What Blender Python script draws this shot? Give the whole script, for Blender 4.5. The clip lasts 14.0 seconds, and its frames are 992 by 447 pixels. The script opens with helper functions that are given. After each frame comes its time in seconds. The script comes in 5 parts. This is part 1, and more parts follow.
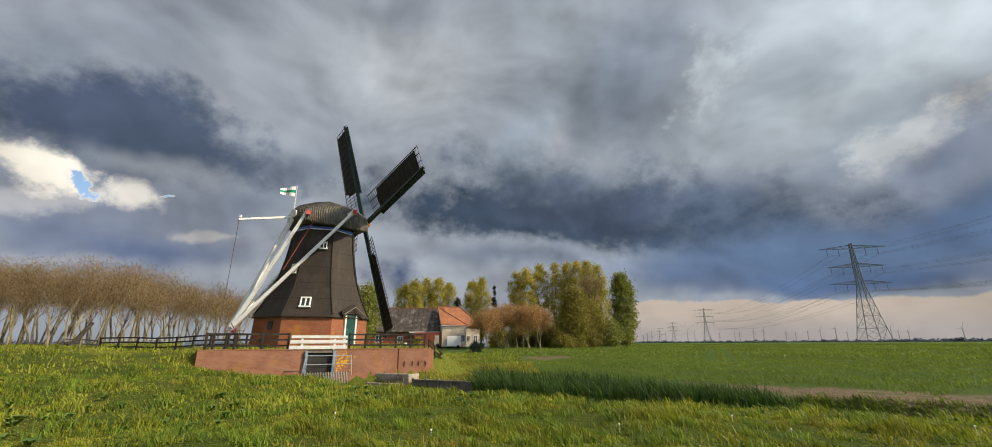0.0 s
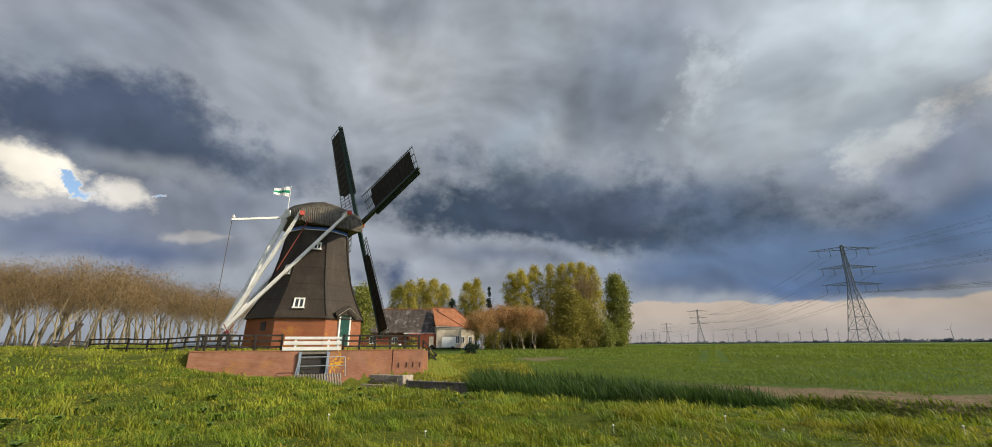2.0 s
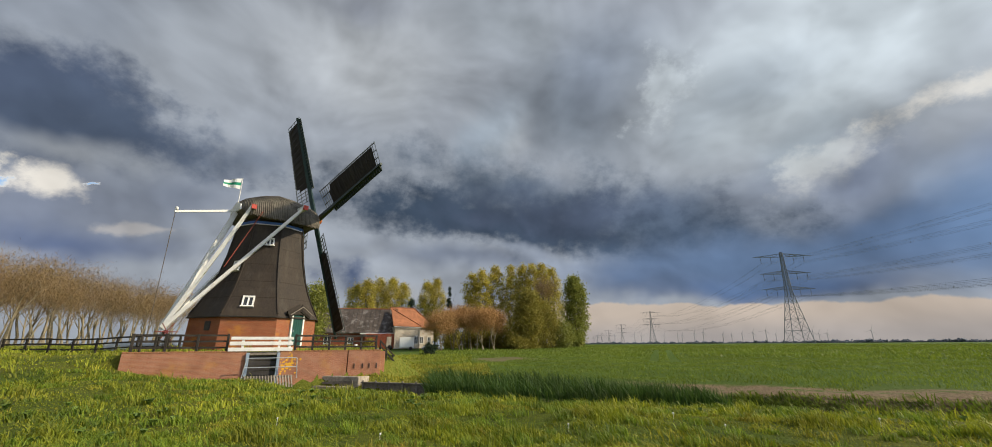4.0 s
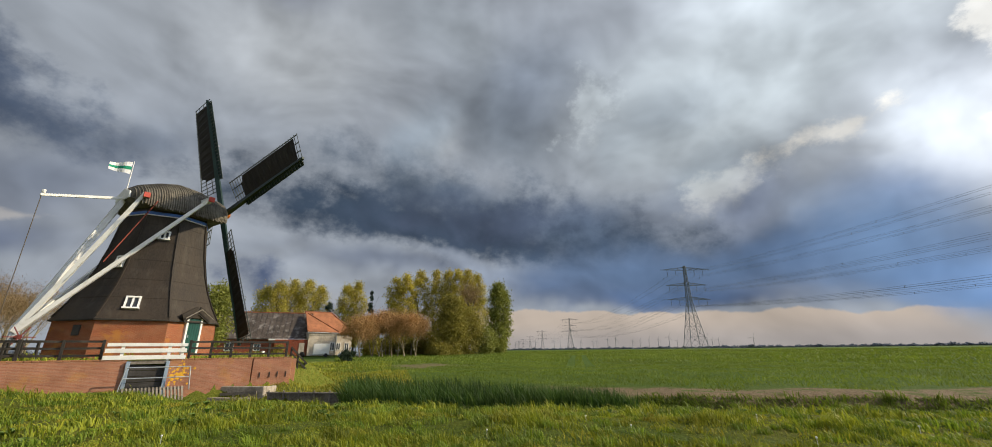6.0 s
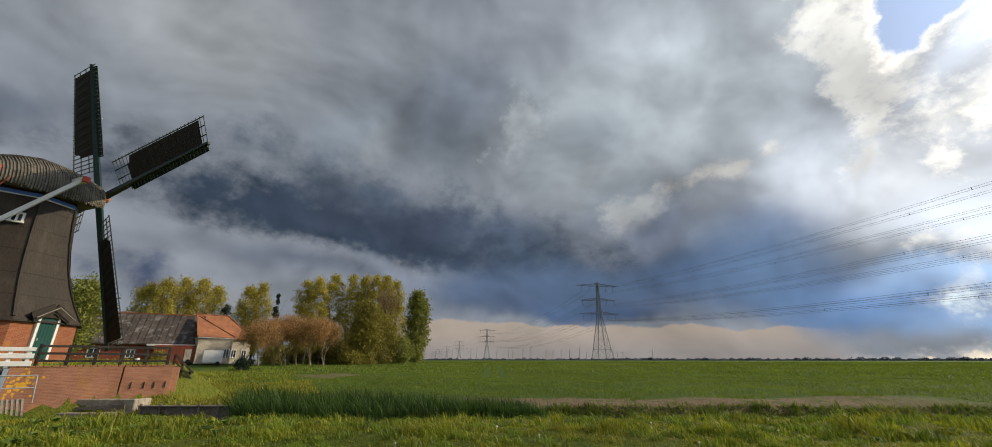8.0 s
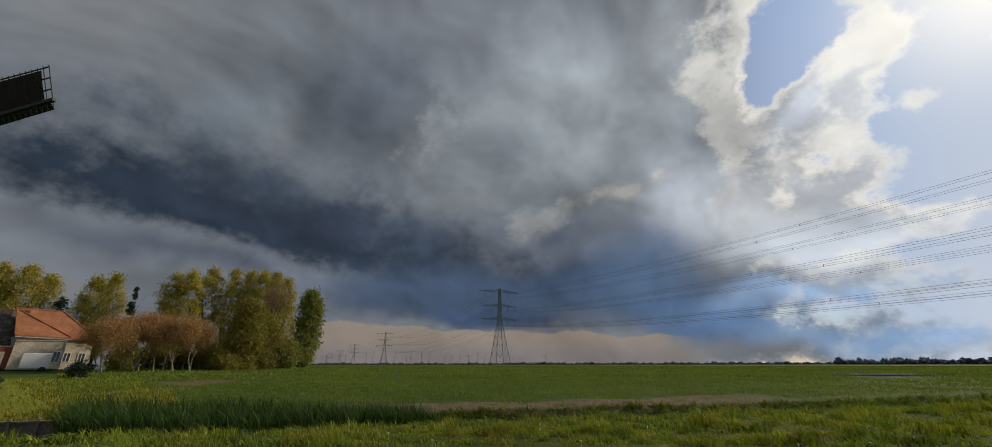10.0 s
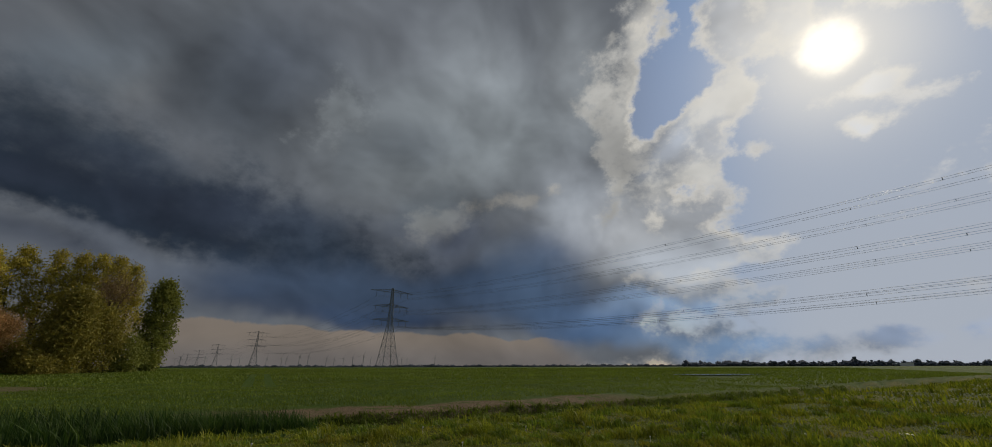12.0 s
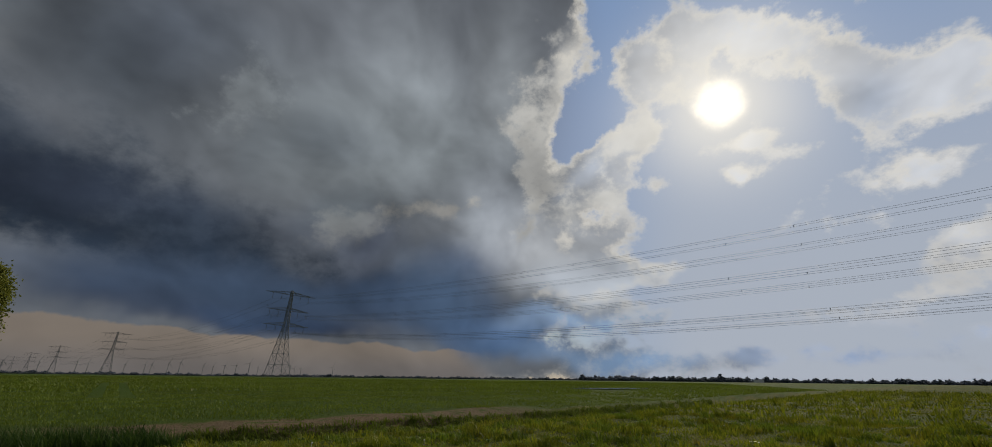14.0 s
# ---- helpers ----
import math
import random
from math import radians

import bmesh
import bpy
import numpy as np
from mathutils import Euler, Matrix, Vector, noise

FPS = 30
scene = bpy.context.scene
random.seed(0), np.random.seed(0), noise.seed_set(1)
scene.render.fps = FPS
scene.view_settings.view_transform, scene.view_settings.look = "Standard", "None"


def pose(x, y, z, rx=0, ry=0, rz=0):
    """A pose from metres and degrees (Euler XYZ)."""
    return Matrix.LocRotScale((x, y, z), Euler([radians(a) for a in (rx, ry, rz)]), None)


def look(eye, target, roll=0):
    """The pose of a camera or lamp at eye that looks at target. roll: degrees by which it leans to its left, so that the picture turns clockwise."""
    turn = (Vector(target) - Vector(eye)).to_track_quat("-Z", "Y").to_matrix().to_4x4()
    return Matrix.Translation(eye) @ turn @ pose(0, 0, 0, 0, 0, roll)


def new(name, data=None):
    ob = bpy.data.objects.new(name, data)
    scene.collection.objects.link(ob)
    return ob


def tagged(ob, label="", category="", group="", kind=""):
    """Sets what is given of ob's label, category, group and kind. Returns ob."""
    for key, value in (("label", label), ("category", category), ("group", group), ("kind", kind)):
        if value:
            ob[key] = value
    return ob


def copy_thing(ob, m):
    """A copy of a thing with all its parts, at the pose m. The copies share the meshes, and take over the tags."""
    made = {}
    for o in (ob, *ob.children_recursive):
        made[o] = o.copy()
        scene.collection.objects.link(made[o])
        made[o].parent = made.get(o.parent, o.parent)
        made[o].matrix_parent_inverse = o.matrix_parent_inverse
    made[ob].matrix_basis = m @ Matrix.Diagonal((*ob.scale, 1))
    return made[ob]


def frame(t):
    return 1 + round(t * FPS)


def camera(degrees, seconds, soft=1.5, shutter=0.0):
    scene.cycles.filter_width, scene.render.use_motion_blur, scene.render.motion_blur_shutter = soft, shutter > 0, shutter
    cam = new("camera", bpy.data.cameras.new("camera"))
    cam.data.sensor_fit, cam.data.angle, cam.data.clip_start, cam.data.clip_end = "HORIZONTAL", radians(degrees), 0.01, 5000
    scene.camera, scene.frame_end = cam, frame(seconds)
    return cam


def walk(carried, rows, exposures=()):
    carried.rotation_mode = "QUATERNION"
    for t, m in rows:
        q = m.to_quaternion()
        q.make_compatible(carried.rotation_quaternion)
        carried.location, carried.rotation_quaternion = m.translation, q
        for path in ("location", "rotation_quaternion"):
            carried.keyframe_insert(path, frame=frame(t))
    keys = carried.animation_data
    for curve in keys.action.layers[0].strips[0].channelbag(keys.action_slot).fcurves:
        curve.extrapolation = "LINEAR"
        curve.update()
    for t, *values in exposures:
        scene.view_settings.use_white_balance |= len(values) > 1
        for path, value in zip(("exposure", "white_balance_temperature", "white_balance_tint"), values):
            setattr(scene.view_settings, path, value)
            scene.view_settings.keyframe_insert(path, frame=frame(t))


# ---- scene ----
cam = camera(101.5, 14.0, soft=0.9)
EYE = (0.0, 0.0, 1.6)
PATH = [
    (0.0, *EYE, 106.52, 0.26, -0.00),
    (0.5, *EYE, 106.63, 0.33, 0.16),
    (1.0, *EYE, 106.61, 0.37, 0.02),
    (1.5, *EYE, 106.70, 0.34, -0.09),
    (2.0, *EYE, 106.66, 0.31, -0.72),
    (4.5, *EYE, 106.77, 0.42, -8.58),
    (5.0, *EYE, 107.05, 0.45, -11.39),
    (5.5, *EYE, 107.26, 0.26, -14.30),
    (6.0, *EYE, 107.38, 0.57, -16.66),
    (6.5, *EYE, 107.44, 0.71, -19.03),
    (7.0, *EYE, 107.75, 0.35, -21.74),
    (7.5, *EYE, 108.23, 0.07, -24.78),
    (10.0, *EYE, 109.20, 0.04, -41.41),
    (10.5, *EYE, 109.13, 0.02, -45.27),
    (11.0, *EYE, 109.05, 0.17, -49.21),
    (11.5, *EYE, 109.00, 0.14, -52.82),
    (12.0, *EYE, 109.48, 0.13, -56.23),
    (12.5, *EYE, 109.46, -0.05, -59.87),
    (13.0, *EYE, 109.70, -0.53, -62.95),
    (13.5, *EYE, 110.20, -0.29, -65.93),
    (14.0, *EYE, 111.03, -0.65, -68.86),
]
walk(cam, [(t, pose(*p)) for t, *p in PATH],
     exposures=[(0.0, 0.0), (4.5, 0.0), (6.5, -0.1), (7.5, -0.3), (10.0, -1.05), (11.0, -1.45), (12.5, -1.55), (14.0, -1.5)])
# ---- world, sky and sun ----
SUN_AZ, SUN_EL = 102.2, 32.9


def lin(r, g, b, gain=1.0):
    """A linear colour from display values of 0 to 255."""
    return tuple(gain * (c / 255 / 12.92 if c <= 10 else ((c / 255 + 0.055) / 1.055) ** 2.4) for c in (r, g, b)) + (1.0,)


class Nodes:
    """Short calls for building a node tree."""

    def __init__(self, tree):
        self.tree = tree

    def put(self, kind, ins=None, operation="", use_clamp=False, interpolation_type="", data_type="", blend_type="", vector_type=""):
        node = self.tree.nodes.new(kind)
        if operation:
            node.operation = operation
        if use_clamp:
            node.use_clamp = True
        if interpolation_type:
            node.interpolation_type = interpolation_type
        if data_type:
            node.data_type = data_type
        if blend_type:
            node.blend_type = blend_type
        if vector_type:
            node.vector_type = vector_type
        for key, value in (ins or {}).items():
            sock = node.inputs[key]
            if isinstance(value, bpy.types.NodeSocket):
                self.tree.links.new(value, sock)
            else:
                sock.default_value = value
        return node

    def math(self, op, a, b=0.0, c=0.0, clamp=False):
        return self.put("ShaderNodeMath", {0: a, 1: b, 2: c}, operation=op, use_clamp=clamp).outputs[0]

    def vmath(self, op, a, b=(0, 0, 0)):
        return self.put("ShaderNodeVectorMath", {0: a, 1: b}, operation=op).outputs[0]

    def ramp(self, x, a, b, lo=0.0, hi=1.0):
        node = self.put("ShaderNodeMapRange", {0: x, 1: a, 2: b, 3: lo, 4: hi}, interpolation_type="SMOOTHSTEP")
        node.clamp = False
        return node.outputs[0]

    def noise(self, vec, scale, detail=6.0, rough=0.55, colour=False, lac=2.0):
        n = self.put("ShaderNodeTexNoise", {"Vector": vec, "Scale": scale, "Detail": detail, "Roughness": rough, "Lacunarity": lac})
        return n.outputs["Color" if colour else 0]

    def mix(self, fac, a, b, blend="MIX"):
        n = self.put("ShaderNodeMix", {0: fac, 6: a, 7: b}, data_type="RGBA", blend_type=blend)
        return n.outputs[2]


world = bpy.data.worlds.new("sky")
scene.world = world
world.use_nodes = True
world.node_tree.nodes.clear()
W = Nodes(world.node_tree)
way = W.put("ShaderNodeTexCoord").outputs["Generated"]
sep = W.put("ShaderNodeSeparateXYZ", {0: way})
dx, dy, dz = sep.outputs
azim = W.math("MULTIPLY", W.math("ARCTAN2", dx, dy), 57.2958)
elev = W.math("MULTIPLY", W.math("ARCSINE", dz), 57.2958)
flat = W.put("ShaderNodeCombineXYZ", {0: azim, 1: elev, 2: 1.0}).outputs[0]
# cloud forms lie a little flat
lying = W.vmath("MULTIPLY", way, (1.0, 1.0, 1.3))
puffs = W.noise(lying, 5.5, 12, 0.64)
wisps = W.noise(lying, 14.0, 9, 0.6)
ragged = W.math("MULTIPLY_ADD", wisps, 0.35, W.math("MULTIPLY", puffs, 0.65))
torn = W.math("MULTIPLY_ADD", ragged, 5.0, -2.5)


def warp(scale, detail, amount, rough=0.55):
    n = W.vmath("SUBTRACT", W.noise(way, scale, detail, rough, True), (0.5, 0.5, 0.5))
    return W.vmath("ADD", flat, W.vmath("MULTIPLY", n, (amount, amount * 0.7, 0)))


soft = warp(3.6, 4, 14, 0.5)
edge = warp(4.5, 9, 15, 0.6)
crisp = warp(7.0, 10, 12, 0.62)


def spot(coord, az, el, ra, re, turn=0.0, most=1.0, core=0.0, tear=0.0):
    """Rises to most in the middle of an ellipse of the sky, 0 outside it; core: how much of it is level, tear: how ragged its rim is."""
    c, s = math.cos(radians(turn)), math.sin(radians(turn))
    u = W.put("ShaderNodeVectorMath", {0: coord, 1: (c / ra, s / ra, -(c * az + s * el) / ra)}, operation="DOT_PRODUCT").outputs["Value"]
    v = W.put("ShaderNodeVectorMath", {0: coord, 1: (-s / re, c / re, (s * az - c * el) / re)}, operation="DOT_PRODUCT").outputs["Value"]
    d = W.math("SQRT", W.math("MULTIPLY_ADD", u, u, W.math("MULTIPLY", v, v)))
    if tear:
        d = W.math("MULTIPLY_ADD", torn, -tear, d)
    return W.ramp(d, 1.0, core, 0.0, most)


class Paint:
    def __init__(self, colour):
        self.colour = colour

    def on(self, coord, az, el, ra, re, turn, colour, strength=1.0, tear=0.0):
        fac = spot(coord, az, el, ra, re, turn, min(strength, 1.0), max(0.0, strength - 1.0), tear)
        self.colour = W.mix(fac, self.colour, colour)


class Sum:
    def __init__(self, start):
        self.value = start

    def on(self, coord, az, el, ra, re, turn, amount):
        self.value = W.math("ADD", spot(coord, az, el, ra, re, turn, amount), self.value)


# thickness of the cloud cover
thick = Sum(1.0)
brink = W.put("ShaderNodeSeparateXYZ", {0: edge}).outputs[0]
clear_side = W.ramp(W.math("MULTIPLY_ADD", elev, -0.3, brink), 60.0, 74.0)
behind = W.ramp(azim, 128.0, 165.0)
thick.value = W.math("SUBTRACT", 5.0, W.math("MULTIPLY", clear_side, 5.7))
thick.value = W.math("MULTIPLY_ADD", behind, 1.6, thick.value)
thick.value = W.math("MULTIPLY_ADD", W.ramp(elev, 48.0, 80.0), 1.4, thick.value)
thick.on(crisp, -48.1, 15.5, 4.7, 1.3, -13, -6.2)
thick.on(crisp, -40.6, 15.3, 1.6, 0.9, 13, -5.8)
thick.on(crisp, 80.9, 33.1, 10.3, 4.4, 36, -2.6)
thick.on(crisp, 86.4, 44.7, 7.0, 3.4, 81, -1.6)
thick.on(edge, 84.4, 28.1, 16.7, 5.1, 29, 3.2)
thick.on(edge, 79.0, 18.4, 16.8, 11.3, -2, 3.0)
thick.on(flat, 85.2, 13.4, 17.6, 3.2, 1, 2.2)
thick.on(flat, 81.4, 7.6, 20.2, 3.7, 3, 2.6)
thick.on(flat, 78.6, 2.4, 30.3, 3.8, 0, 2.6)
thick.on(edge, 96.3, 40.5, 14.5, 8.9, -4, 3.0)
thick.on(edge, 109.3, 38.1, 16.4, 5.4, -30, 3.0)
thick.on(edge, 117.1, 29.4, 9.1, 6.1, -62, 3.0)
thick.on(edge, 123.5, 29.0, 6.8, 5.5, -2, 2.8)
thick.on(crisp, 121.5, 34.4, 3.7, 2.3, -38, -1.2)
thick.on(crisp, 111.0, 36.4, 6.4, 1.3, -3, -0.9)
thick.on(crisp, 103.5, 37.3, 4.5, 1.8, 52, -1.0)
thick.on(flat, 104.6, 27.7, 4.7, 1.8, -0, 2.0)
thick.on(flat, 102.3, 24.0, 6.3, 2.4, -8, 2.0)
thick.on(flat, 92.1, 24.8, 6.1, 1.6, -9, 1.2)
thick.on(flat, 117.5, 20.6, 8.3, 3.8, 0, 2.0)
thick.on(flat, 109.8, 25.2, 10.8, 1.6, -6, 0.9)
thick.on(flat, 118.9, 11.5, 6.5, 4.2, 40, 2.0)
thick.on(flat, 114.9, 7.9, 7.9, 2.1, 5, 1.2)
thick.on(flat, 114.4, 5.7, 5.9, 1.5, -4, 1.15)
thick.on(flat, 117.9, 4.3, 2.7, 1.3, 13, 1.15)
thick.on(flat, 106.0, 3.7, 3.1, 1.3, 10, 1.15)
thick.on(flat, 109.8, 2.2, 6.3, 1.5, 5, 1.15)
thick.on(flat, 99.4, 3.5, 4.5, 1.8, 0, 1.15)
thick.on(flat, 102.9, 2.6, 30.2, 1.5, 2, 0.8)
rho = W.math("MULTIPLY_ADD", torn, 1.9, thick.value)
cover = W.ramp(rho, -0.3, 0.9)

# the body of the clouds
body = Paint(lin(154, 161, 171))
body.on(soft, -45.2, 32.4, 30.3, 6.8, 25, lin(142, 150, 162), 0.9)
body.on(soft, -34.6, 31.8, 10.4, 8.6, 12, lin(160, 167, 176), 1.0)
body.on(soft, -54.4, 27.1, 6.1, 3.7, 38, lin(126, 135, 148), 0.8)
body.on(edge, -49.1, 22.2, 19.7, 5.7, 2, lin(78, 90, 112), 1.2, 0.5)
body.on(edge, -37.8, 21.5, 16.1, 5.1, 6, lin(82, 95, 116), 1.05, 0.5)
body.on(soft, -28.1, 22.7, 8.7, 3.8, 11, lin(104, 114, 129), 0.8)
body.on(soft, -14.6, 36.4, 23.8, 11.7, 8, lin(170, 175, 180), 0.95)
body.on(soft, -15.2, 42.3, 9.1, 3.2, 8, lin(146, 152, 165), 0.7)
body.on(soft, 8.4, 41.1, 20.4, 7.0, -4, lin(152, 160, 168), 0.8)
body.on(soft, 29.4, 37.5, 16.4, 6.1, -16, lin(150, 158, 168), 0.8)
body.on(soft, 44.5, 30.4, 13.3, 7.4, -28, lin(162, 169, 178), 0.85)
body.on(soft, 18.0, 30.7, 16.3, 9.7, -23, lin(112, 122, 133), 0.85)
body.on(edge, 6.7, 28.9, 7.7, 3.5, -27, lin(160, 165, 170), 0.7, 0.5)
body.on(soft, 32.2, 31.1, 4.8, 3.4, -49, lin(184, 187, 192), 0.55, 1.3)
body.on(soft, 35.6, 27.2, 6.9, 4.5, 83, lin(112, 122, 138), 0.6)
body.on(soft, 49.6, 22.6, 7.3, 5.9, 9, lin(150, 158, 172), 0.7)
body.on(soft, 43.3, 17.7, 9.5, 4.2, 11, lin(136, 147, 166), 0.7)
body.on(soft, 49.9, 16.4, 8.2, 5.2, 34, lin(136, 150, 178), 0.7)
body.on(soft, -44.6, 12.6, 21.7, 6.8, 12, lin(126, 135, 154), 0.95)
body.on(soft, -42.7, 18.8, 11.3, 2.2, 5, lin(162, 168, 176), 0.85)
body.on(soft, -32.5, 17.5, 7.7, 3.7, 10, lin(124, 134, 152), 0.7)
body.on(soft, -40.5, 10.2, 13.8, 2.8, 2, lin(94, 108, 138), 0.95)
body.on(soft, -49.6, 10.8, 5.1, 2.1, 12, lin(106, 117, 140), 0.8)
body.on(soft, -47.8, 8.4, 9.3, 1.2, 9, lin(166, 169, 175), 0.7)
body.on(soft, -50.1, 13.1, 6.1, 1.3, 15, lin(186, 186, 188), 0.8, 1.3)
body.on(soft, -51.4, 15.3, 4.2, 2.1, -2, lin(250, 243, 228), 1.4, 0.9)
body.on(soft, -42.8, 15.0, 3.7, 1.8, 6, lin(232, 227, 218), 1.2, 0.9)
body.on(soft, -35.0, 12.8, 3.0, 0.7, 8, lin(205, 199, 193), 0.55, 1.3)
body.on(soft, 59.5, 34.4, 24.6, 11.2, -19, lin(156, 163, 174, 1.23), 0.9)
body.on(soft, 22.3, 35.8, 10.1, 7.8, 1, lin(112, 121, 132, 1.23), 0.6)
body.on(soft, 8.6, 29.4, 4.7, 3.8, -87, lin(158, 163, 168, 1.23), 0.6)
body.on(soft, 44.1, 34.2, 11.6, 8.2, 53, lin(126, 134, 144, 1.23), 0.6)
body.on(soft, 46.1, 24.9, 11.1, 5.3, 0, lin(134, 142, 152, 1.23), 0.6)
body.on(soft, 32.0, 30.6, 5.6, 4.5, 12, lin(168, 174, 179, 1.23), 0.6, 1.3)
body.on(soft, 65.4, 15.6, 13.9, 5.4, 13, lin(140, 155, 182, 1.23), 0.8)
body.on(soft, 68.3, 20.5, 5.5, 5.1, 57, lin(158, 168, 186, 1.23), 0.7)
body.on(edge, 47.0, 18.4, 8.6, 2.7, 18, lin(166, 171, 178, 1.23), 0.6, 0.5)
body.on(edge, 8.3, 21.0, 30.0, 6.8, -8, lin(90, 102, 117), 1.0, 0.5)
body.on(soft, 29.0, 15.9, 15.2, 7.0, -9, lin(100, 116, 138), 0.9)
body.on(soft, 39.5, 9.4, 23.0, 5.5, -4, lin(80, 98, 128), 1.0)
body.on(soft, 40.5, 6.4, 16.7, 2.4, -6, lin(72, 90, 124), 0.9)
body.on(soft, 26.5, 8.6, 13.9, 3.5, -4, lin(84, 98, 124), 0.9)
body.on(soft, 51.3, 10.2, 19.9, 4.5, -2, lin(74, 94, 126, 1.23), 1.0)
body.on(soft, 62.5, 7.2, 18.1, 5.3, -1, lin(78, 98, 128, 1.23), 1.0)
body.on(soft, 40.0, 6.6, 11.9, 2.9, -2, lin(76, 96, 128, 1.23), 1.0)
body.on(soft, 30.9, 14.4, 28.9, 5.5, -8, lin(84, 99, 120), 0.8)
body.on(edge, 7.2, 17.1, 42.8, 5.1, -7, lin(63, 77, 95), 1.3, 0.5)
body.on(soft, 1.5, 10.9, 27.5, 2.4, -6, lin(116, 125, 141), 0.95)
body.on(soft, -11.1, 12.1, 8.4, 2.2, 2, lin(138, 144, 153), 0.8)
body.on(soft, -7.4, 7.0, 5.6, 1.9, 0, lin(168, 170, 174), 0.8)
body.on(edge, -14.8, 8.6, 5.1, 3.0, 1, lin(82, 95, 122), 1.0, 0.5)
body.on(flat, 111.6, 24.9, 41.7, 35.9, -30, lin(196, 200, 207, 2.83), 1.3)
body.on(soft, 68.9, 3.5, 12.3, 2.9, -3, lin(86, 113, 150, 1.23), 0.95)
body.on(soft, 6.0, 29.6, 7.5, 5.1, 42, lin(98, 107, 116, 2.93), 0.7)
body.on(soft, 23.0, 36.3, 14.6, 9.8, 23, lin(84, 91, 102, 2.93), 0.6)
body.on(soft, 9.5, 19.8, 11.9, 3.9, 7, lin(58, 66, 78, 2.93), 0.7)
body.on(edge, 17.6, 18.0, 27.6, 5.0, 0, lin(44, 51, 64, 2.93), 0.9, 0.5)
body.on(soft, 53.0, 36.8, 16.9, 15.5, 5, lin(146, 153, 159, 2.93), 0.95)
body.on(soft, 70.1, 38.2, 15.2, 9.3, 86, lin(142, 148, 153, 2.93), 0.8)
body.on(soft, 50.4, 28.7, 29.7, 12.1, 9, lin(130, 137, 141, 2.83), 0.8)
body.on(soft, 48.9, 32.5, 28.1, 13.5, 0, lin(124, 131, 136, 2.73), 0.7)
body.on(soft, 43.6, 29.3, 10.6, 5.4, 7, lin(104, 112, 120, 2.93), 0.6)
body.on(soft, 31.9, 31.7, 5.9, 3.7, 47, lin(132, 139, 144, 2.93), 0.6, 1.3)
body.on(soft, 67.1, 21.4, 10.6, 7.1, -2, lin(150, 156, 163, 2.93), 0.8)
body.on(soft, 13.2, 11.1, 13.7, 1.5, -13, lin(92, 98, 108, 2.93), 0.8)
body.on(soft, 39.7, 10.0, 33.1, 5.0, 0, lin(56, 70, 90, 2.93), 0.95)
body.on(soft, 60.4, 10.8, 13.0, 9.1, 0, lin(66, 84, 108, 2.93), 0.95)
body.on(edge, 46.2, 21.8, 8.7, 3.9, 23, lin(110, 118, 124, 2.93), 0.7, 0.5)
body.on(soft, 47.9, 18.3, 7.9, 1.7, 11, lin(150, 151, 148, 2.93), 0.4, 1.3)
body.on(soft, 71.6, 5.4, 16.1, 5.0, -1, lin(76, 99, 131, 2.93), 0.9)
body.on(soft, 86.6, 2.8, 18.5, 3.2, -0, lin(124, 154, 190, 2.83), 0.8)
body.on(soft, 85.9, 28.5, 12.2, 3.1, 28, lin(168, 175, 186, 2.83), 1.0)
body.on(soft, 77.6, 17.6, 14.7, 8.5, -2, lin(180, 184, 189, 2.83), 0.9)
body.on(soft, 117.0, 29.1, 5.4, 4.8, -60, lin(166, 177, 195, 2.83), 0.9)
body.on(soft, 75.1, 32.2, 11.1, 6.2, 72, lin(190, 188, 182, 2.83), 0.75, 1.3)
body.on(soft, 81.0, 39.7, 8.5, 5.2, 37, lin(184, 183, 179, 2.83), 0.65, 1.3)
body.on(soft, 90.0, 31.6, 7.0, 3.8, 23, lin(214, 211, 203, 2.83), 0.7, 1.3)
body.on(soft, 79.6, 21.5, 11.9, 3.1, 6, lin(206, 204, 197, 2.83), 0.7, 1.3)
body.on(flat, 109.1, 3.5, 22.7, 4.4, 2, lin(146, 166, 198, 2.83), 1.0)
body.on(soft, 84.3, 12.2, 16.2, 4.9, -2, lin(176, 183, 192, 2.83), 1.0)
body.on(soft, 83.0, 7.2, 17.1, 2.9, -1, lin(138, 162, 192, 2.83), 0.95)
body.on(soft, 59.1, 22.2, 6.8, 1.7, 8, lin(214, 211, 204, 1.23), 0.75, 1.3)
body.on(soft, 64.2, 23.8, 3.4, 1.4, 12, lin(232, 229, 221, 1.23), 0.95, 1.3)
body.on(soft, 74.5, 20.7, 3.7, 2.4, 18, lin(220, 219, 214, 1.23), 0.9, 1.3)
body.on(soft, 74.3, 29.0, 5.5, 5.1, 81, lin(224, 224, 221, 1.23), 0.9, 1.3)
# billows catch the light on the side of the sun
bend = W.vmath("MULTIPLY", W.noise(way, 2.2, 2, 0.5, True), (0.3, 0.3, 0.3))
bent = W.vmath("ADD", lying, bend)
form = W.noise(bent, 3.4, 3, 0.45)
lit_form = W.noise(W.vmath("ADD", bent, (0.05, -0.012, 0.05)), 3.4, 3, 0.45)
curl = W.noise(bent, 8.0, 3, 0.48)
lit_curl = W.noise(W.vmath("ADD", bent, (0.022, -0.006, 0.024)), 8.0, 3, 0.48)
emboss = W.math("MULTIPLY_ADD", W.math("SUBTRACT", form, lit_form), 0.9, W.math("MULTIPLY", W.math("SUBTRACT", curl, lit_curl), 0.6))
relief = W.math("ADD", W.math("MULTIPLY_ADD", form, 0.6, 0.7), emboss)
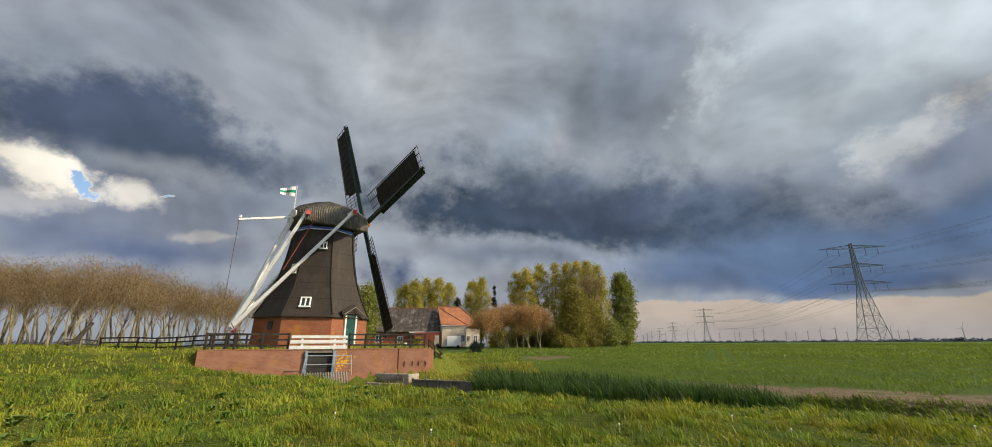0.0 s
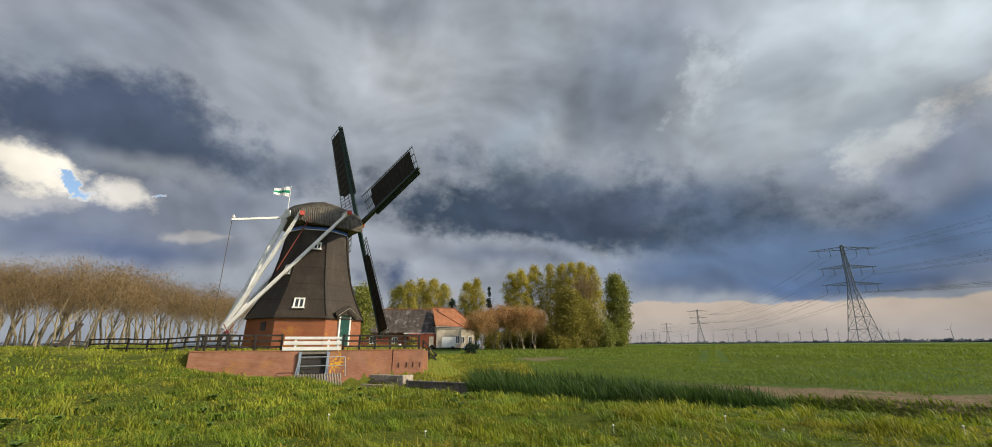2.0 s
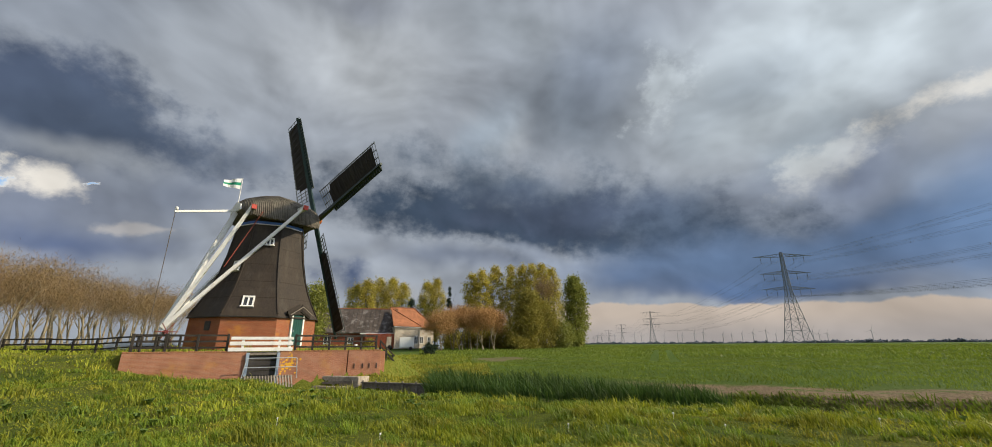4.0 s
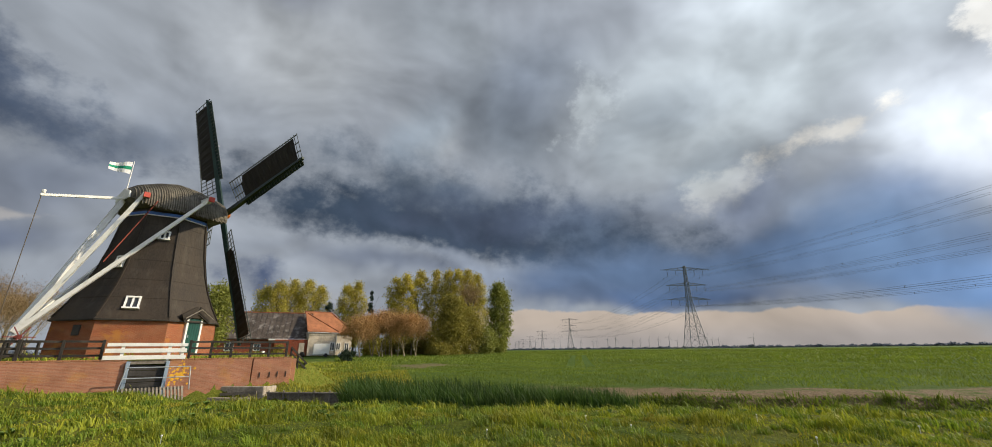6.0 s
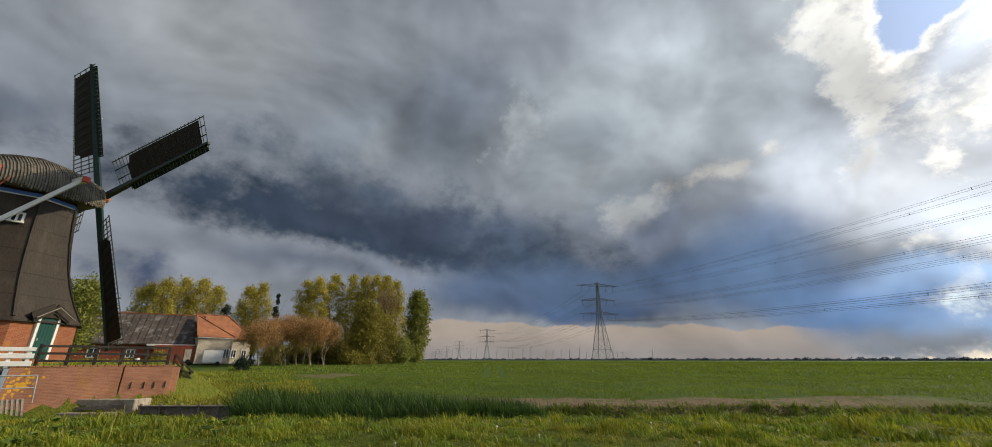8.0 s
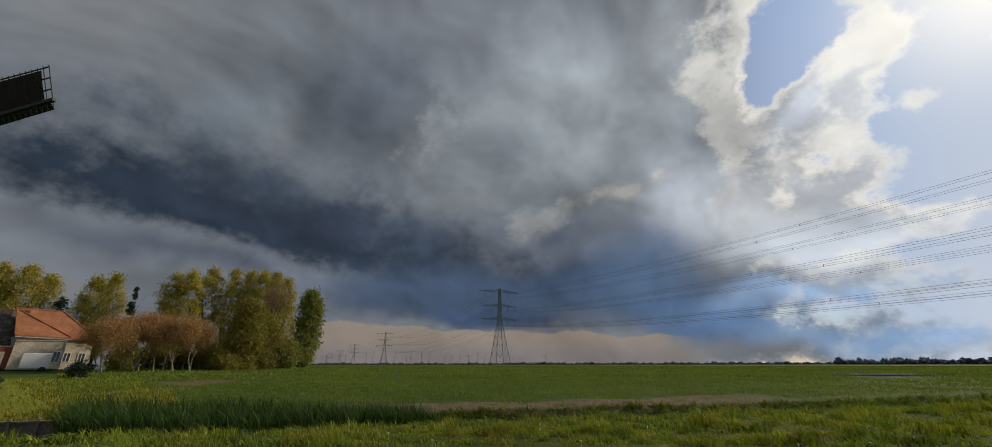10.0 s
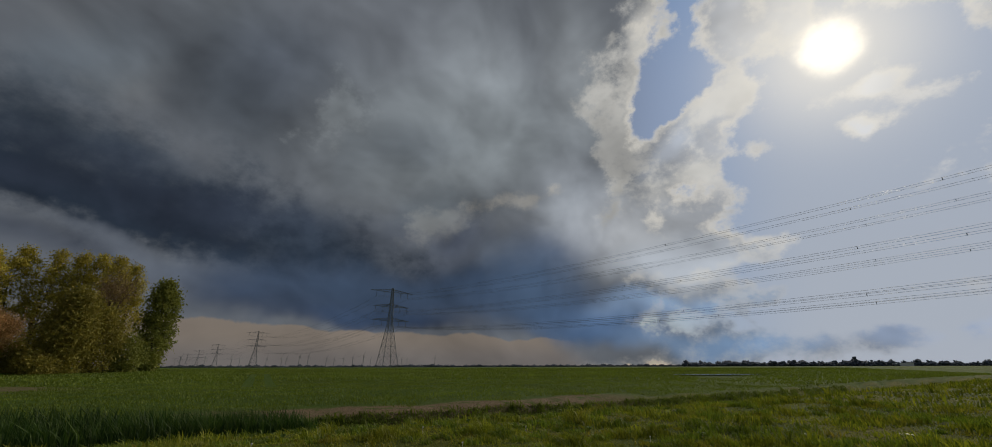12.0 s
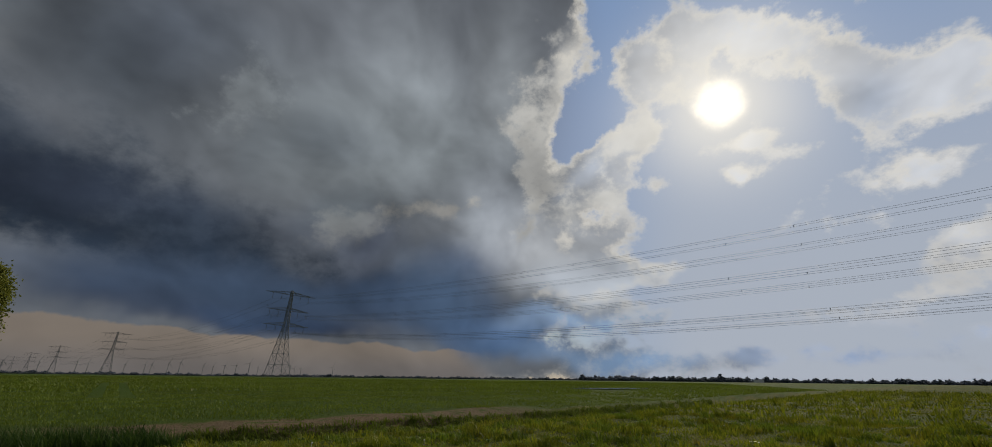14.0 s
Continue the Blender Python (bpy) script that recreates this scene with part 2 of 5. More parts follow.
relief = W.math("ADD", relief, W.math("MULTIPLY_ADD", curl, 0.25, -0.125))
# pale strip below the broken base of the storm cloud
ragged_edge = W.put("ShaderNodeSeparateXYZ", {0: warp(9, 7, 4)})
low = ragged_edge.outputs[1]
side_az = W.put("ShaderNodeSeparateXYZ", {0: warp(6, 6, 10)}).outputs[0]
brim = W.math("MULTIPLY_ADD", azim, -0.042, 6.1)
strip = W.math("MULTIPLY", W.ramp(W.math("SUBTRACT", low, brim), 0.2, -0.15), W.ramp(W.math("MULTIPLY_ADD", elev, 1.6, side_az), 73.0, 66.0))
strip = W.math("MULTIPLY", strip, W.ramp(azim, 2.0, 16.0))
relief = W.math("MULTIPLY_ADD", W.math("SUBTRACT", 1.0, relief), W.math("MULTIPLY", strip, 0.45), relief)
relief = W.math("MAXIMUM", relief, 0.25)
pale = W.mix(W.ramp(elev, 0.5, 4.0), lin(170, 163, 160), lin(194, 180, 167))
painted = W.mix(strip, body.colour, pale)
cloud = W.mix(1.0, painted, W.put("ShaderNodeCombineColor", {0: relief, 1: relief, 2: relief}).outputs[0], "MULTIPLY")

# thin edges let the sun through
sunward = (math.sin(radians(SUN_AZ)) * math.cos(radians(SUN_EL)), math.cos(radians(SUN_AZ)) * math.cos(radians(SUN_EL)), math.sin(radians(SUN_EL)))
near_sun = W.put("ShaderNodeVectorMath", {0: way, 1: sunward}, operation="DOT_PRODUCT").outputs["Value"]
silver = W.mix(W.ramp(near_sun, 0.55, 0.985), lin(240, 238, 232, 1.0), lin(244, 239, 228, 2.2))
cloud = W.mix(W.math("MULTIPLY", W.ramp(W.math("MULTIPLY_ADD", wisps, 3.0, rho), 3.3, 1.5), W.ramp(elev, 3.0, 15.0, 0.25, 0.8)), cloud, silver)

# clear air between the clouds
air = W.put("ShaderNodeTexSky")
air.sky_type, air.sun_disc, air.sun_elevation, air.sun_rotation, air.dust_density = "NISHITA", False, radians(SUN_EL), radians(SUN_AZ), 0.6
clear = W.mix(1.0, air.outputs[0], (0.15, 0.15, 0.15, 1), "MULTIPLY")
clear = W.mix(W.math("MULTIPLY", W.ramp(azim, 70.0, 90.0), 0.85), clear, lin(128, 156, 196, 2.6))
haze = W.math("MULTIPLY", W.ramp(elev, 50.0, 8.0), W.ramp(azim, 76.0, 96.0))
clear = W.mix(W.math("MULTIPLY", haze, 0.9), clear, lin(177, 184, 195, 2.6))
glow = W.math("POWER", W.math("MAXIMUM", near_sun, 0.0), 90.0)
sky = W.mix(cover, clear, cloud)
sky = W.mix(W.math("MULTIPLY", glow, 0.8), sky, lin(255, 249, 236, 2.6))
# the sun behind its veil
core = W.ramp(W.math("MULTIPLY_ADD", torn, 0.0006, near_sun), math.cos(radians(4.2)), math.cos(radians(0.2)))
sky = W.mix(W.math("POWER", core, 3.0), sky, (4.4, 4.0, 3.3, 1))
background = W.put("ShaderNodeBackground", {"Color": sky, "Strength": 1.0})
W.put("ShaderNodeOutputWorld", {"Surface": background.outputs[0]})

sun = new("sun", bpy.data.lights.new("sun", "SUN"))
sun.data.energy, sun.data.angle, sun.data.color = 5.0, radians(0.6), (1.0, 0.86, 0.62)
sun.matrix_world = look(tuple(200 * c for c in sunward), (0, 0, 0))
# ---- materials ----
def material(name, colour, rough=0.8, metal=0.0, spread=0.25, grain=30.0, stain=1.2, bump=0.3, second=None, amount=0.0, spec=0.3, stretch=(1, 1, 1), coords="Object", island=0.0, through_light=0.0):
    """A surface with fine grain, larger stains and relief. second: a colour that shows in patches."""
    mat = bpy.data.materials.new(name)
    mat.use_nodes = True
    mat.node_tree.nodes.clear()
    n = Nodes(mat.node_tree)
    vec = n.put("ShaderNodeTexCoord").outputs["Object"]
    if coords == "World":
        vec = n.put("ShaderNodeNewGeometry").outputs["Position"]
    vec = n.vmath("MULTIPLY", vec, stretch)
    small = n.noise(vec, grain, 5, 0.6)
    large = n.noise(vec, stain, 4, 0.55)
    both = n.math("MULTIPLY_ADD", small, 0.5, n.math("MULTIPLY", large, 0.5))
    c0 = tuple(c * (1 - spread) for c in colour[:3]) + (1,)
    c1 = tuple(min(1.0, c * (1 + spread)) for c in colour[:3]) + (1,)
    col = n.mix(n.ramp(both, 0.36, 0.64), c0, c1)
    if second:
        col = n.mix(n.math("MULTIPLY", n.ramp(n.noise(vec, stain * 2.3, 6, 0.65), 0.5, 0.68), amount), col, second[:3] + (1,))
    if island:
        rnd = n.put("ShaderNodeNewGeometry").outputs["Random Per Island"]
        one = n.put("ShaderNodeObjectInfo").outputs["Random"]
        pick = n.math("MULTIPLY_ADD", rnd, 0.8, n.math("MULTIPLY", one, 0.2))
        hsv = n.put("ShaderNodeHueSaturation", {"Hue": n.math("MULTIPLY_ADD", pick, -0.05 * island, 0.5 + 0.025 * island), "Value": n.math("MULTIPLY_ADD", pick, island, 1 - island * 0.5), "Color": col})
        col = hsv.outputs[0]
    hgt = n.put("ShaderNodeBump", {"Height": small, "Strength": bump, "Distance": 0.02}).outputs[0]
    bsdf = n.put("ShaderNodeBsdfPrincipled", {"Base Color": col, "Roughness": n.math("MULTIPLY_ADD", large, 0.2, rough - 0.1), "Metallic": metal, "Specular IOR Level": spec, "Normal": hgt})
    out = bsdf.outputs[0]
    if through_light:
        leaf = n.put("ShaderNodeBsdfTranslucent", {"Color": col}).outputs[0]
        out = n.put("ShaderNodeMixShader", {0: through_light, 1: out, 2: leaf}).outputs[0]
    n.put("ShaderNodeOutputMaterial", {"Surface": out})
    return mat


def brick_material(name, a, b, mortar, size=0.22, high=0.06, second=None, amount=0.0):
    """Brickwork laid round the z axis of the object: u runs along the wall, v up."""
    mat = bpy.data.materials.new(name)
    mat.use_nodes = True
    mat.node_tree.nodes.clear()
    n = Nodes(mat.node_tree)
    uv = n.put("ShaderNodeTexCoord").outputs["UV"]
    pos = n.put("ShaderNodeTexCoord").outputs["Object"]
    br = n.put("ShaderNodeTexBrick", {"Vector": uv, "Color1": a, "Color2": b, "Mortar": mortar, "Scale": 1.0, "Mortar Size": 0.008, "Bias": 0.0, "Brick Width": size, "Row Height": high})
    col = n.mix(n.ramp(n.noise(pos, 1.1, 6, 0.6), 0.35, 0.75), br.outputs[0], n.mix(0.45, br.outputs[0], lin(110, 74, 52)))
    col = n.mix(n.math("MULTIPLY", n.noise(pos, 25, 4, 0.6), 0.35), col, lin(92, 58, 44))
    if second:
        col = n.mix(n.math("MULTIPLY", n.ramp(n.noise(pos, 0.9, 7, 0.65), 0.53, 0.66), amount), col, second)
    hgt = n.put("ShaderNodeBump", {"Height": br.outputs[1], "Strength": 0.5, "Distance": 0.01}).outputs[0]
    hgt.node.invert = True
    bsdf = n.put("ShaderNodeBsdfPrincipled", {"Base Color": col, "Roughness": 0.9, "Specular IOR Level": 0.2, "Normal": hgt})
    n.put("ShaderNodeOutputMaterial", {"Surface": bsdf.outputs[0]})
    return mat


M = {
    "felt": material("bitumen_felt", (0.026, 0.018, 0.0115), 0.72, spread=0.45, grain=14, stain=0.7, bump=0.5, second=(0.06, 0.048, 0.036), amount=0.5, stretch=(1, 1, 0.25), spec=0.4),
    "shingle": material("weathered_shingle", (0.13, 0.115, 0.09), 0.85, spread=0.45, grain=16, stain=1.2, second=(0.03, 0.026, 0.022), amount=0.6),
    "white": material("white_paint", (0.76, 0.75, 0.72), 0.5, spread=0.07, grain=20, stain=1.5, bump=0.1, second=(0.5, 0.48, 0.42), amount=0.35),
    "greywhite": material("grey_white_paint", (0.5, 0.52, 0.55), 0.55, spread=0.1, bump=0.1),
    "oxblood": material("dark_red_paint", (0.16, 0.03, 0.025), 0.6, spread=0.2),
    "red": material("red_paint", (0.42, 0.05, 0.03), 0.5, spread=0.15),
    "orange": material("orange_paint", (0.72, 0.19, 0.03), 0.5, spread=0.12),
    "green": material("dark_green_paint", (0.012, 0.065, 0.052), 0.45, spread=0.2),
    "darkgreen": material("dark_green_sail_stock", (0.012, 0.03, 0.026), 0.5, spread=0.25),
    "blue": material("blue_paint", (0.07, 0.16, 0.5), 0.5, spread=0.15),
    "sailwood": material("dark_sail_wood", (0.022, 0.018, 0.015), 0.75, spread=0.4),
    "sailbars": material("grey_green_laths", (0.075, 0.085, 0.08), 0.7, spread=0.3),
    "black": material("black_fence_paint", (0.028, 0.024, 0.02), 0.7, spread=0.4, grain=12, second=(0.12, 0.1, 0.08), amount=0.4),
    "oldwood": material("grey_weathered_wood", (0.2, 0.175, 0.145), 0.9, spread=0.35, grain=12, stretch=(1, 1, 1), second=(0.09, 0.075, 0.06), amount=0.6),
    "boards": material("dark_wet_boards", (0.05, 0.045, 0.042), 0.7, spread=0.4),
    "steel": material("galvanised_steel", (0.42, 0.45, 0.48), 0.45, metal=0.6, spread=0.12),
    "bluegrey": material("blue_grey_steel", (0.24, 0.3, 0.38), 0.6, spread=0.2),
    "pylon": material("pylon_steel", (0.19, 0.205, 0.22), 0.6, metal=0.2, spread=0.15),
    "wire": material("wire", (0.13, 0.14, 0.15), 0.5, spread=0.1),
    "glass": material("dark_glass", (0.03, 0.035, 0.04), 0.1, spread=0.1, bump=0.0, spec=0.8),
    "rope": material("rope", (0.12, 0.1, 0.08), 0.9),
    "redrope": material("red_rope", (0.25, 0.06, 0.04), 0.9),
    "brick": brick_material("mill_brick", lin(168, 96, 62), lin(146, 78, 50), lin(168, 132, 104), second=lin(186, 128, 50), amount=0.5),
    "wallbrick": brick_material("garden_wall_brick", lin(182, 126, 100), lin(162, 106, 84), lin(178, 146, 124), second=lin(190, 140, 52), amount=0.25),
    "farmbrick": brick_material("farm_brick", lin(160, 76, 54), lin(140, 66, 48), lin(150, 110, 90)),
    "plaster": material("stained_plaster", (0.5, 0.44, 0.36), 0.9, spread=0.25, grain=5, stain=0.5, second=(0.3, 0.24, 0.18), amount=0.6),
    "asbestos": material("grey_sheet_roof", (0.075, 0.06, 0.052), 0.85, spread=0.35, grain=4, stain=0.35, second=(0.3, 0.28, 0.26), amount=0.55),
    "tile": material("orange_roof_tile", (0.31, 0.125, 0.06), 0.85, spread=0.3, grain=6, stain=0.6, second=(0.24, 0.09, 0.05), amount=0.6),
    "flagwhite": material("white_cloth", (0.8, 0.8, 0.8), 0.8, spread=0.05),
    "flaggreen": material("green_cloth", (0.02, 0.28, 0.16), 0.8, spread=0.05),
    "bark": material("grey_brown_bark", (0.25, 0.21, 0.145), 0.95, spread=0.4, grain=6, stain=0.8, second=(0.26, 0.24, 0.13), amount=0.5),
    "barkdark": material("dark_bark", (0.085, 0.07, 0.055), 0.95, spread=0.4, grain=6),
    "twig": material("tan_budding_twigs", (0.23, 0.16, 0.082), 0.9, spread=0.25, grain=1.0, stain=0.12, island=0.45, through_light=0.25, coords="World", bump=0.0),
    "rusttwig": material("rust_brown_twigs", (0.4, 0.24, 0.1), 0.9, spread=0.2, grain=1.0, stain=0.15, island=0.45, through_light=0.25, coords="World", bump=0.0),
    "youngleaf": material("young_poplar_leaf", (0.43, 0.37, 0.06), 0.7, spread=0.25, grain=1.0, stain=0.12, island=0.5, through_light=0.35, coords="World", bump=0.0),
    "leaf": material("green_leaf", (0.23, 0.245, 0.05), 0.7, spread=0.25, grain=1.0, stain=0.15, island=0.5, through_light=0.35, coords="World", bump=0.0),
    "oliveleaf": material("olive_leaf", (0.25, 0.22, 0.04), 0.7, spread=0.25, grain=1.0, stain=0.15, island=0.5, through_light=0.35, coords="World", bump=0.0),
    "conifer": material("dark_conifer", (0.022, 0.04, 0.022), 0.8, spread=0.3, island=0.4, coords="World", grain=1.0, bump=0.0),
    # lighter and bluer than real trees: distance haze is put into the base colour
    "hazedwood": material("far_wood", (0.12, 0.14, 0.18), 0.95, spread=0.3, grain=0.2, stain=0.02, coords="World", bump=0.0, island=0.3),
    "blade": material("grass_blade", (0.205, 0.24, 0.018), 0.6, spread=0.4, grain=1.2, stain=0.22, island=1.0, through_light=0.4, coords="World", bump=0.0, second=(0.34, 0.29, 0.04), amount=0.45, spec=0.35),
    "tuft": material("tussock_blade", (0.15, 0.215, 0.018), 0.6, spread=0.4, grain=1.2, stain=0.3, island=0.9, through_light=0.4, coords="World", bump=0.0, spec=0.35),
    "mossgrass": material("yellow_moss_grass", (0.26, 0.25, 0.025), 0.7, spread=0.35, grain=1.2, stain=0.4, island=0.7, through_light=0.35, coords="World", bump=0.0, second=(0.36, 0.25, 0.05), amount=0.5),
    "crop": material("wheat_blade", (0.15, 0.205, 0.024), 0.6, spread=0.2, grain=0.8, stain=0.08, island=0.35, through_light=0.4, coords="World", bump=0.0),
    "reed": material("reed_blade", (0.052, 0.1, 0.017), 0.6, spread=0.3, grain=1.0, stain=0.3, island=0.9, through_light=0.4, coords="World", bump=0.0),
    "strawreed": material("dead_reed", (0.42, 0.36, 0.22), 0.8, spread=0.2, island=0.3, through_light=0.2, coords="World", bump=0.0),
    "dock": material("dock_leaf", (0.1, 0.165, 0.025), 0.5, spread=0.25, island=0.4, through_light=0.3, coords="World", bump=0.0),
    "puff": material("seed_head", (0.75, 0.75, 0.72), 0.9, spread=0.05),
    "gold": material("yellow_lichen", (0.62, 0.33, 0.03), 0.9, spread=0.3),
    "turbine": material("turbine_grey", (0.3, 0.31, 0.33), 0.6, spread=0.05),
    "plasticwhite": material("white_plastic", (0.8, 0.8, 0.8), 0.5, spread=0.05),
    "bluesheet": material("blue_sheet", (0.06, 0.25, 0.6), 0.5, spread=0.1),
    "rubber": material("black_rubber", (0.02, 0.02, 0.02), 0.8),
    "soil": material("heap_of_straw_and_soil", (0.2, 0.13, 0.075), 0.95, spread=0.4, grain=8),
    "concrete": material("worn_concrete", (0.36, 0.31, 0.25), 0.95, spread=0.3, grain=8, stain=1.5, second=(0.17, 0.14, 0.1), amount=0.6),
    "poolwater": material("rain_water", (0.03, 0.035, 0.035), 0.1, spread=0.1, bump=0.0, spec=0.6),
    "water": material("ditch_water", (0.02, 0.025, 0.02), 0.08, spread=0.2, grain=3, bump=0.05, spec=0.6),
}


# ---- mesh helpers ----
def link_mesh(name, bm, mat, parent=None, label=""):
    me = bpy.data.meshes.new(name)
    bm.normal_update()
    bm.to_mesh(me)
    bm.free()
    me.materials.append(mat)
    ob = new(name, me)
    if parent:
        ob.parent = parent
    if label:
        ob["label"] = label
    return ob


def part(name, bm, mat, parent, label=""):
    """One mesh under a thing or a part; the thing's own pose carries it."""
    return link_mesh(name, bm, mat, parent, label)


def thing(name, at, label, category, group="", kind="", turn=0.0):
    ob = new(name)
    ob.empty_display_size = 0.3
    ob.matrix_basis = pose(*at, 0, 0, turn)
    return tagged(ob, label, category, group, kind)


def add_box(bm, centre, size, turn=None, bevel=0.0):
    m = Matrix.Translation(centre) @ (turn or Matrix()) @ Matrix.Diagonal((*size, 1))
    made = bmesh.ops.create_cube(bm, size=1.0, matrix=m)["verts"]
    if bevel:
        edges = list({e for v in made for e in v.link_edges})
        bmesh.ops.bevel(bm, geom=edges, offset=bevel, segments=1, affect="EDGES")
    return bm


def box(centre, size, turn=None, bevel=0.0):
    return add_box(bmesh.new(), centre, size, turn, bevel)


def add_beam(bm, a, b, wide, high=None, sides=4, tip=1.0):
    """A straight bar from a to b; tip: its width at b against that at a."""
    a, b = Vector(a), Vector(b)
    high = high or wide
    d = b - a
    q = d.to_track_quat("Z", "Y").to_matrix()
    start = math.pi / 4 if sides == 4 else 0.0
    k = 1 / math.cos(math.pi / sides) / 2 if sides == 4 else 0.5
    rings = []
    for p, s in ((a, 1.0), (b, tip)):
        rings.append([bm.verts.new(p + q @ Vector((math.cos(start + 2 * math.pi * i / sides) * wide * k * s, math.sin(start + 2 * math.pi * i / sides) * high * k * s, 0))) for i in range(sides)])
    for i in range(sides):
        bm.faces.new((rings[0][i], rings[0][(i + 1) % sides], rings[1][(i + 1) % sides], rings[1][i]))
    bm.faces.new(rings[0][::-1])
    bm.faces.new(rings[1])
    return bm


def polybar(points, wide, high=None):
    """One bar bent along a row of points."""
    high = high or wide
    pts = [Vector(p) for p in points]
    rings = []
    for i, p in enumerate(pts):
        d = (pts[min(i + 1, len(pts) - 1)] - pts[max(i - 1, 0)]).normalized()
        q = d.to_track_quat("Z", "Y").to_matrix()
        rings.append([p + q @ Vector((sx * wide / 2, sy * high / 2, 0)) for sx, sy in ((-1, -1), (1, -1), (1, 1), (-1, 1))])
    return loft(rings)


def beam(a, b, wide, high=None, sides=4, tip=1.0):
    return add_beam(bmesh.new(), a, b, wide, high, sides, tip)


def loft(rings, closed=True, caps=True):
    """A skin over rings of equal numbers of points."""
    bm = bmesh.new()
    vs = [[bm.verts.new(p) for p in ring] for ring in rings]
    n = len(vs[0])
    for r0, r1 in zip(vs, vs[1:]):
        for i in range(n if closed else n - 1):
            j = (i + 1) % n
            bm.faces.new((r0[i], r0[j], r1[j], r1[i]))
    if caps and closed:
        bm.faces.new(vs[0][::-1])
        bm.faces.new(vs[-1])
    bmesh.ops.recalc_face_normals(bm, faces=bm.faces)
    return bm


def wall_uv(bm):
    """Lengths along the wall and up it, for brickwork."""
    layer = bm.loops.layers.uv.new("UVMap")
    bm.normal_update()
    for f in bm.faces:
        side = Vector((-f.normal.y, f.normal.x, 0))
        side = side.normalized() if side.length > 0.2 else Vector((1, 0, 0))
        for l in f.loops:
            l[layer].uv = (l.vert.co.dot(side), l.vert.co.z if abs(f.normal.z) < 0.8 else l.vert.co.y)
    return bm


def raw_mesh(name, verts, faces, mat, parent=None):
    me = bpy.data.meshes.new(name)
    verts = np.asarray(verts, dtype=np.float32)
    faces = np.asarray(faces, dtype=np.int32)
    me.vertices.add(len(verts))
    me.vertices.foreach_set("co", verts.ravel())
    k = faces.shape[1]
    me.loops.add(faces.size)
    me.loops.foreach_set("vertex_index", faces.ravel())
    me.polygons.add(len(faces))
    me.polygons.foreach_set("loop_start", np.arange(0, faces.size, k, dtype=np.int32))
    me.polygons.foreach_set("loop_total", np.full(len(faces), k, dtype=np.int32))
    me.update(calc_edges=True)
    me.materials.append(mat)
    ob = new(name, me)
    if parent:
        ob.parent = parent
    return ob


def azimuth(deg, r=1.0):
    return Vector((math.sin(radians(deg)) * r, math.cos(radians(deg)) * r, 0))
# ---- the ground ----
def step(x, a, b):
    t = np.clip((x - a) / (b - a), 0, 1)
    return t * t * (3 - 2 * t)


WALL_A, WALL_B = np.array([-16.0, 23.0]), np.array([-4.4, 27.7])
WALL_LEN = float(np.linalg.norm(WALL_B - WALL_A))
WALL_U = (WALL_B - WALL_A) / WALL_LEN
WALL_N = np.array([-WALL_U[1], WALL_U[0]])
WALL_TOP = 1.33


def ditch_side(x, y):
    """Metres past the middle of the ditch, on the field's side."""
    return (y - 21.6 + 0.49 * x) * 0.898


def ground_height(x, y):
    x, y = np.asarray(x, float), np.asarray(y, float)
    d = np.hypot(x, y)
    s = ditch_side(x, y)
    u = (x - WALL_A[0]) * WALL_U[0] + (y - WALL_A[1]) * WALL_U[1]
    w = (x - WALL_A[0]) * WALL_N[0] + (y - WALL_A[1]) * WALL_N[1]
    z = 1.25 * step(d, 35, 150) * step(s, 0, 30)
    left = step(-np.degrees(np.arctan2(x, y)), 27, 37)
    z = z + (1.45 * step(d, 14, 44) + 0.4 * step(d, 46, 75) - z) * left
    # gentle unevenness of the verge
    z = z + (0.05 * np.sin(x * 0.9 + 1.3 * np.sin(y * 0.5)) + 0.04 * np.sin(y * 1.3 + x * 0.37)) * step(d, 3, 7) * (1 - step(d, 40, 80))
    z = z - 0.18 * step(s, -8, -1.6) * (1 - step(s, 1.5, 4))
    # the verge and the edge of the field sink towards the ditch
    z = z - 0.42 * step(s, -9, -2) * (1 - step(s, 2.5, 15)) * step(x, -11, -6.5) * (1 - step(x, 40, 90))
    # verge on the side of the sun climbs a little
    z = z + 0.75 * step(x, 25, 90) * step(-s, 1.5, 12)
    # mound of the mill, held by its wall
    along = step(u, -7, 0) * (1 - step(u, WALL_LEN + 0.25, WALL_LEN + 3.6))
    blend = step(u, -1.5, 0)
    edge = step(w, -2.0, 8.0) * (1 - blend) + step(w, 0.12, 0.42) * blend
    mound = along * edge * (1 - step(w, 26, 55))
    z = z + (np.where(w > 9, 1.45, 1.28 + 0.019 * np.clip(w, 0, 9)) - z) * mound
    # ditch
    open_reach = step(x, -3.5, 0.5)
    wide = 0.75 + 0.5 * open_reach
    z = z + 0.3 * step(w, -1.9, -0.4) * (1 - step(w, 0.0, 0.1)) * step(u, 7.6, 8.4) * (1 - step(u, 12.6, 14))
    cut = (1 - step(np.abs(s), wide, wide + 0.45 + 1.05 * open_reach)) * step(x, -12.6, -11.6) * (1 - step(w, -0.4, -0.1) * (1 - step(u, WALL_LEN, WALL_LEN + 1)))
    bare = 1 - step(x, 60, 110)
    z = z + (-1.3 - z) * cut * (0.35 + 0.65 * bare)
    return z


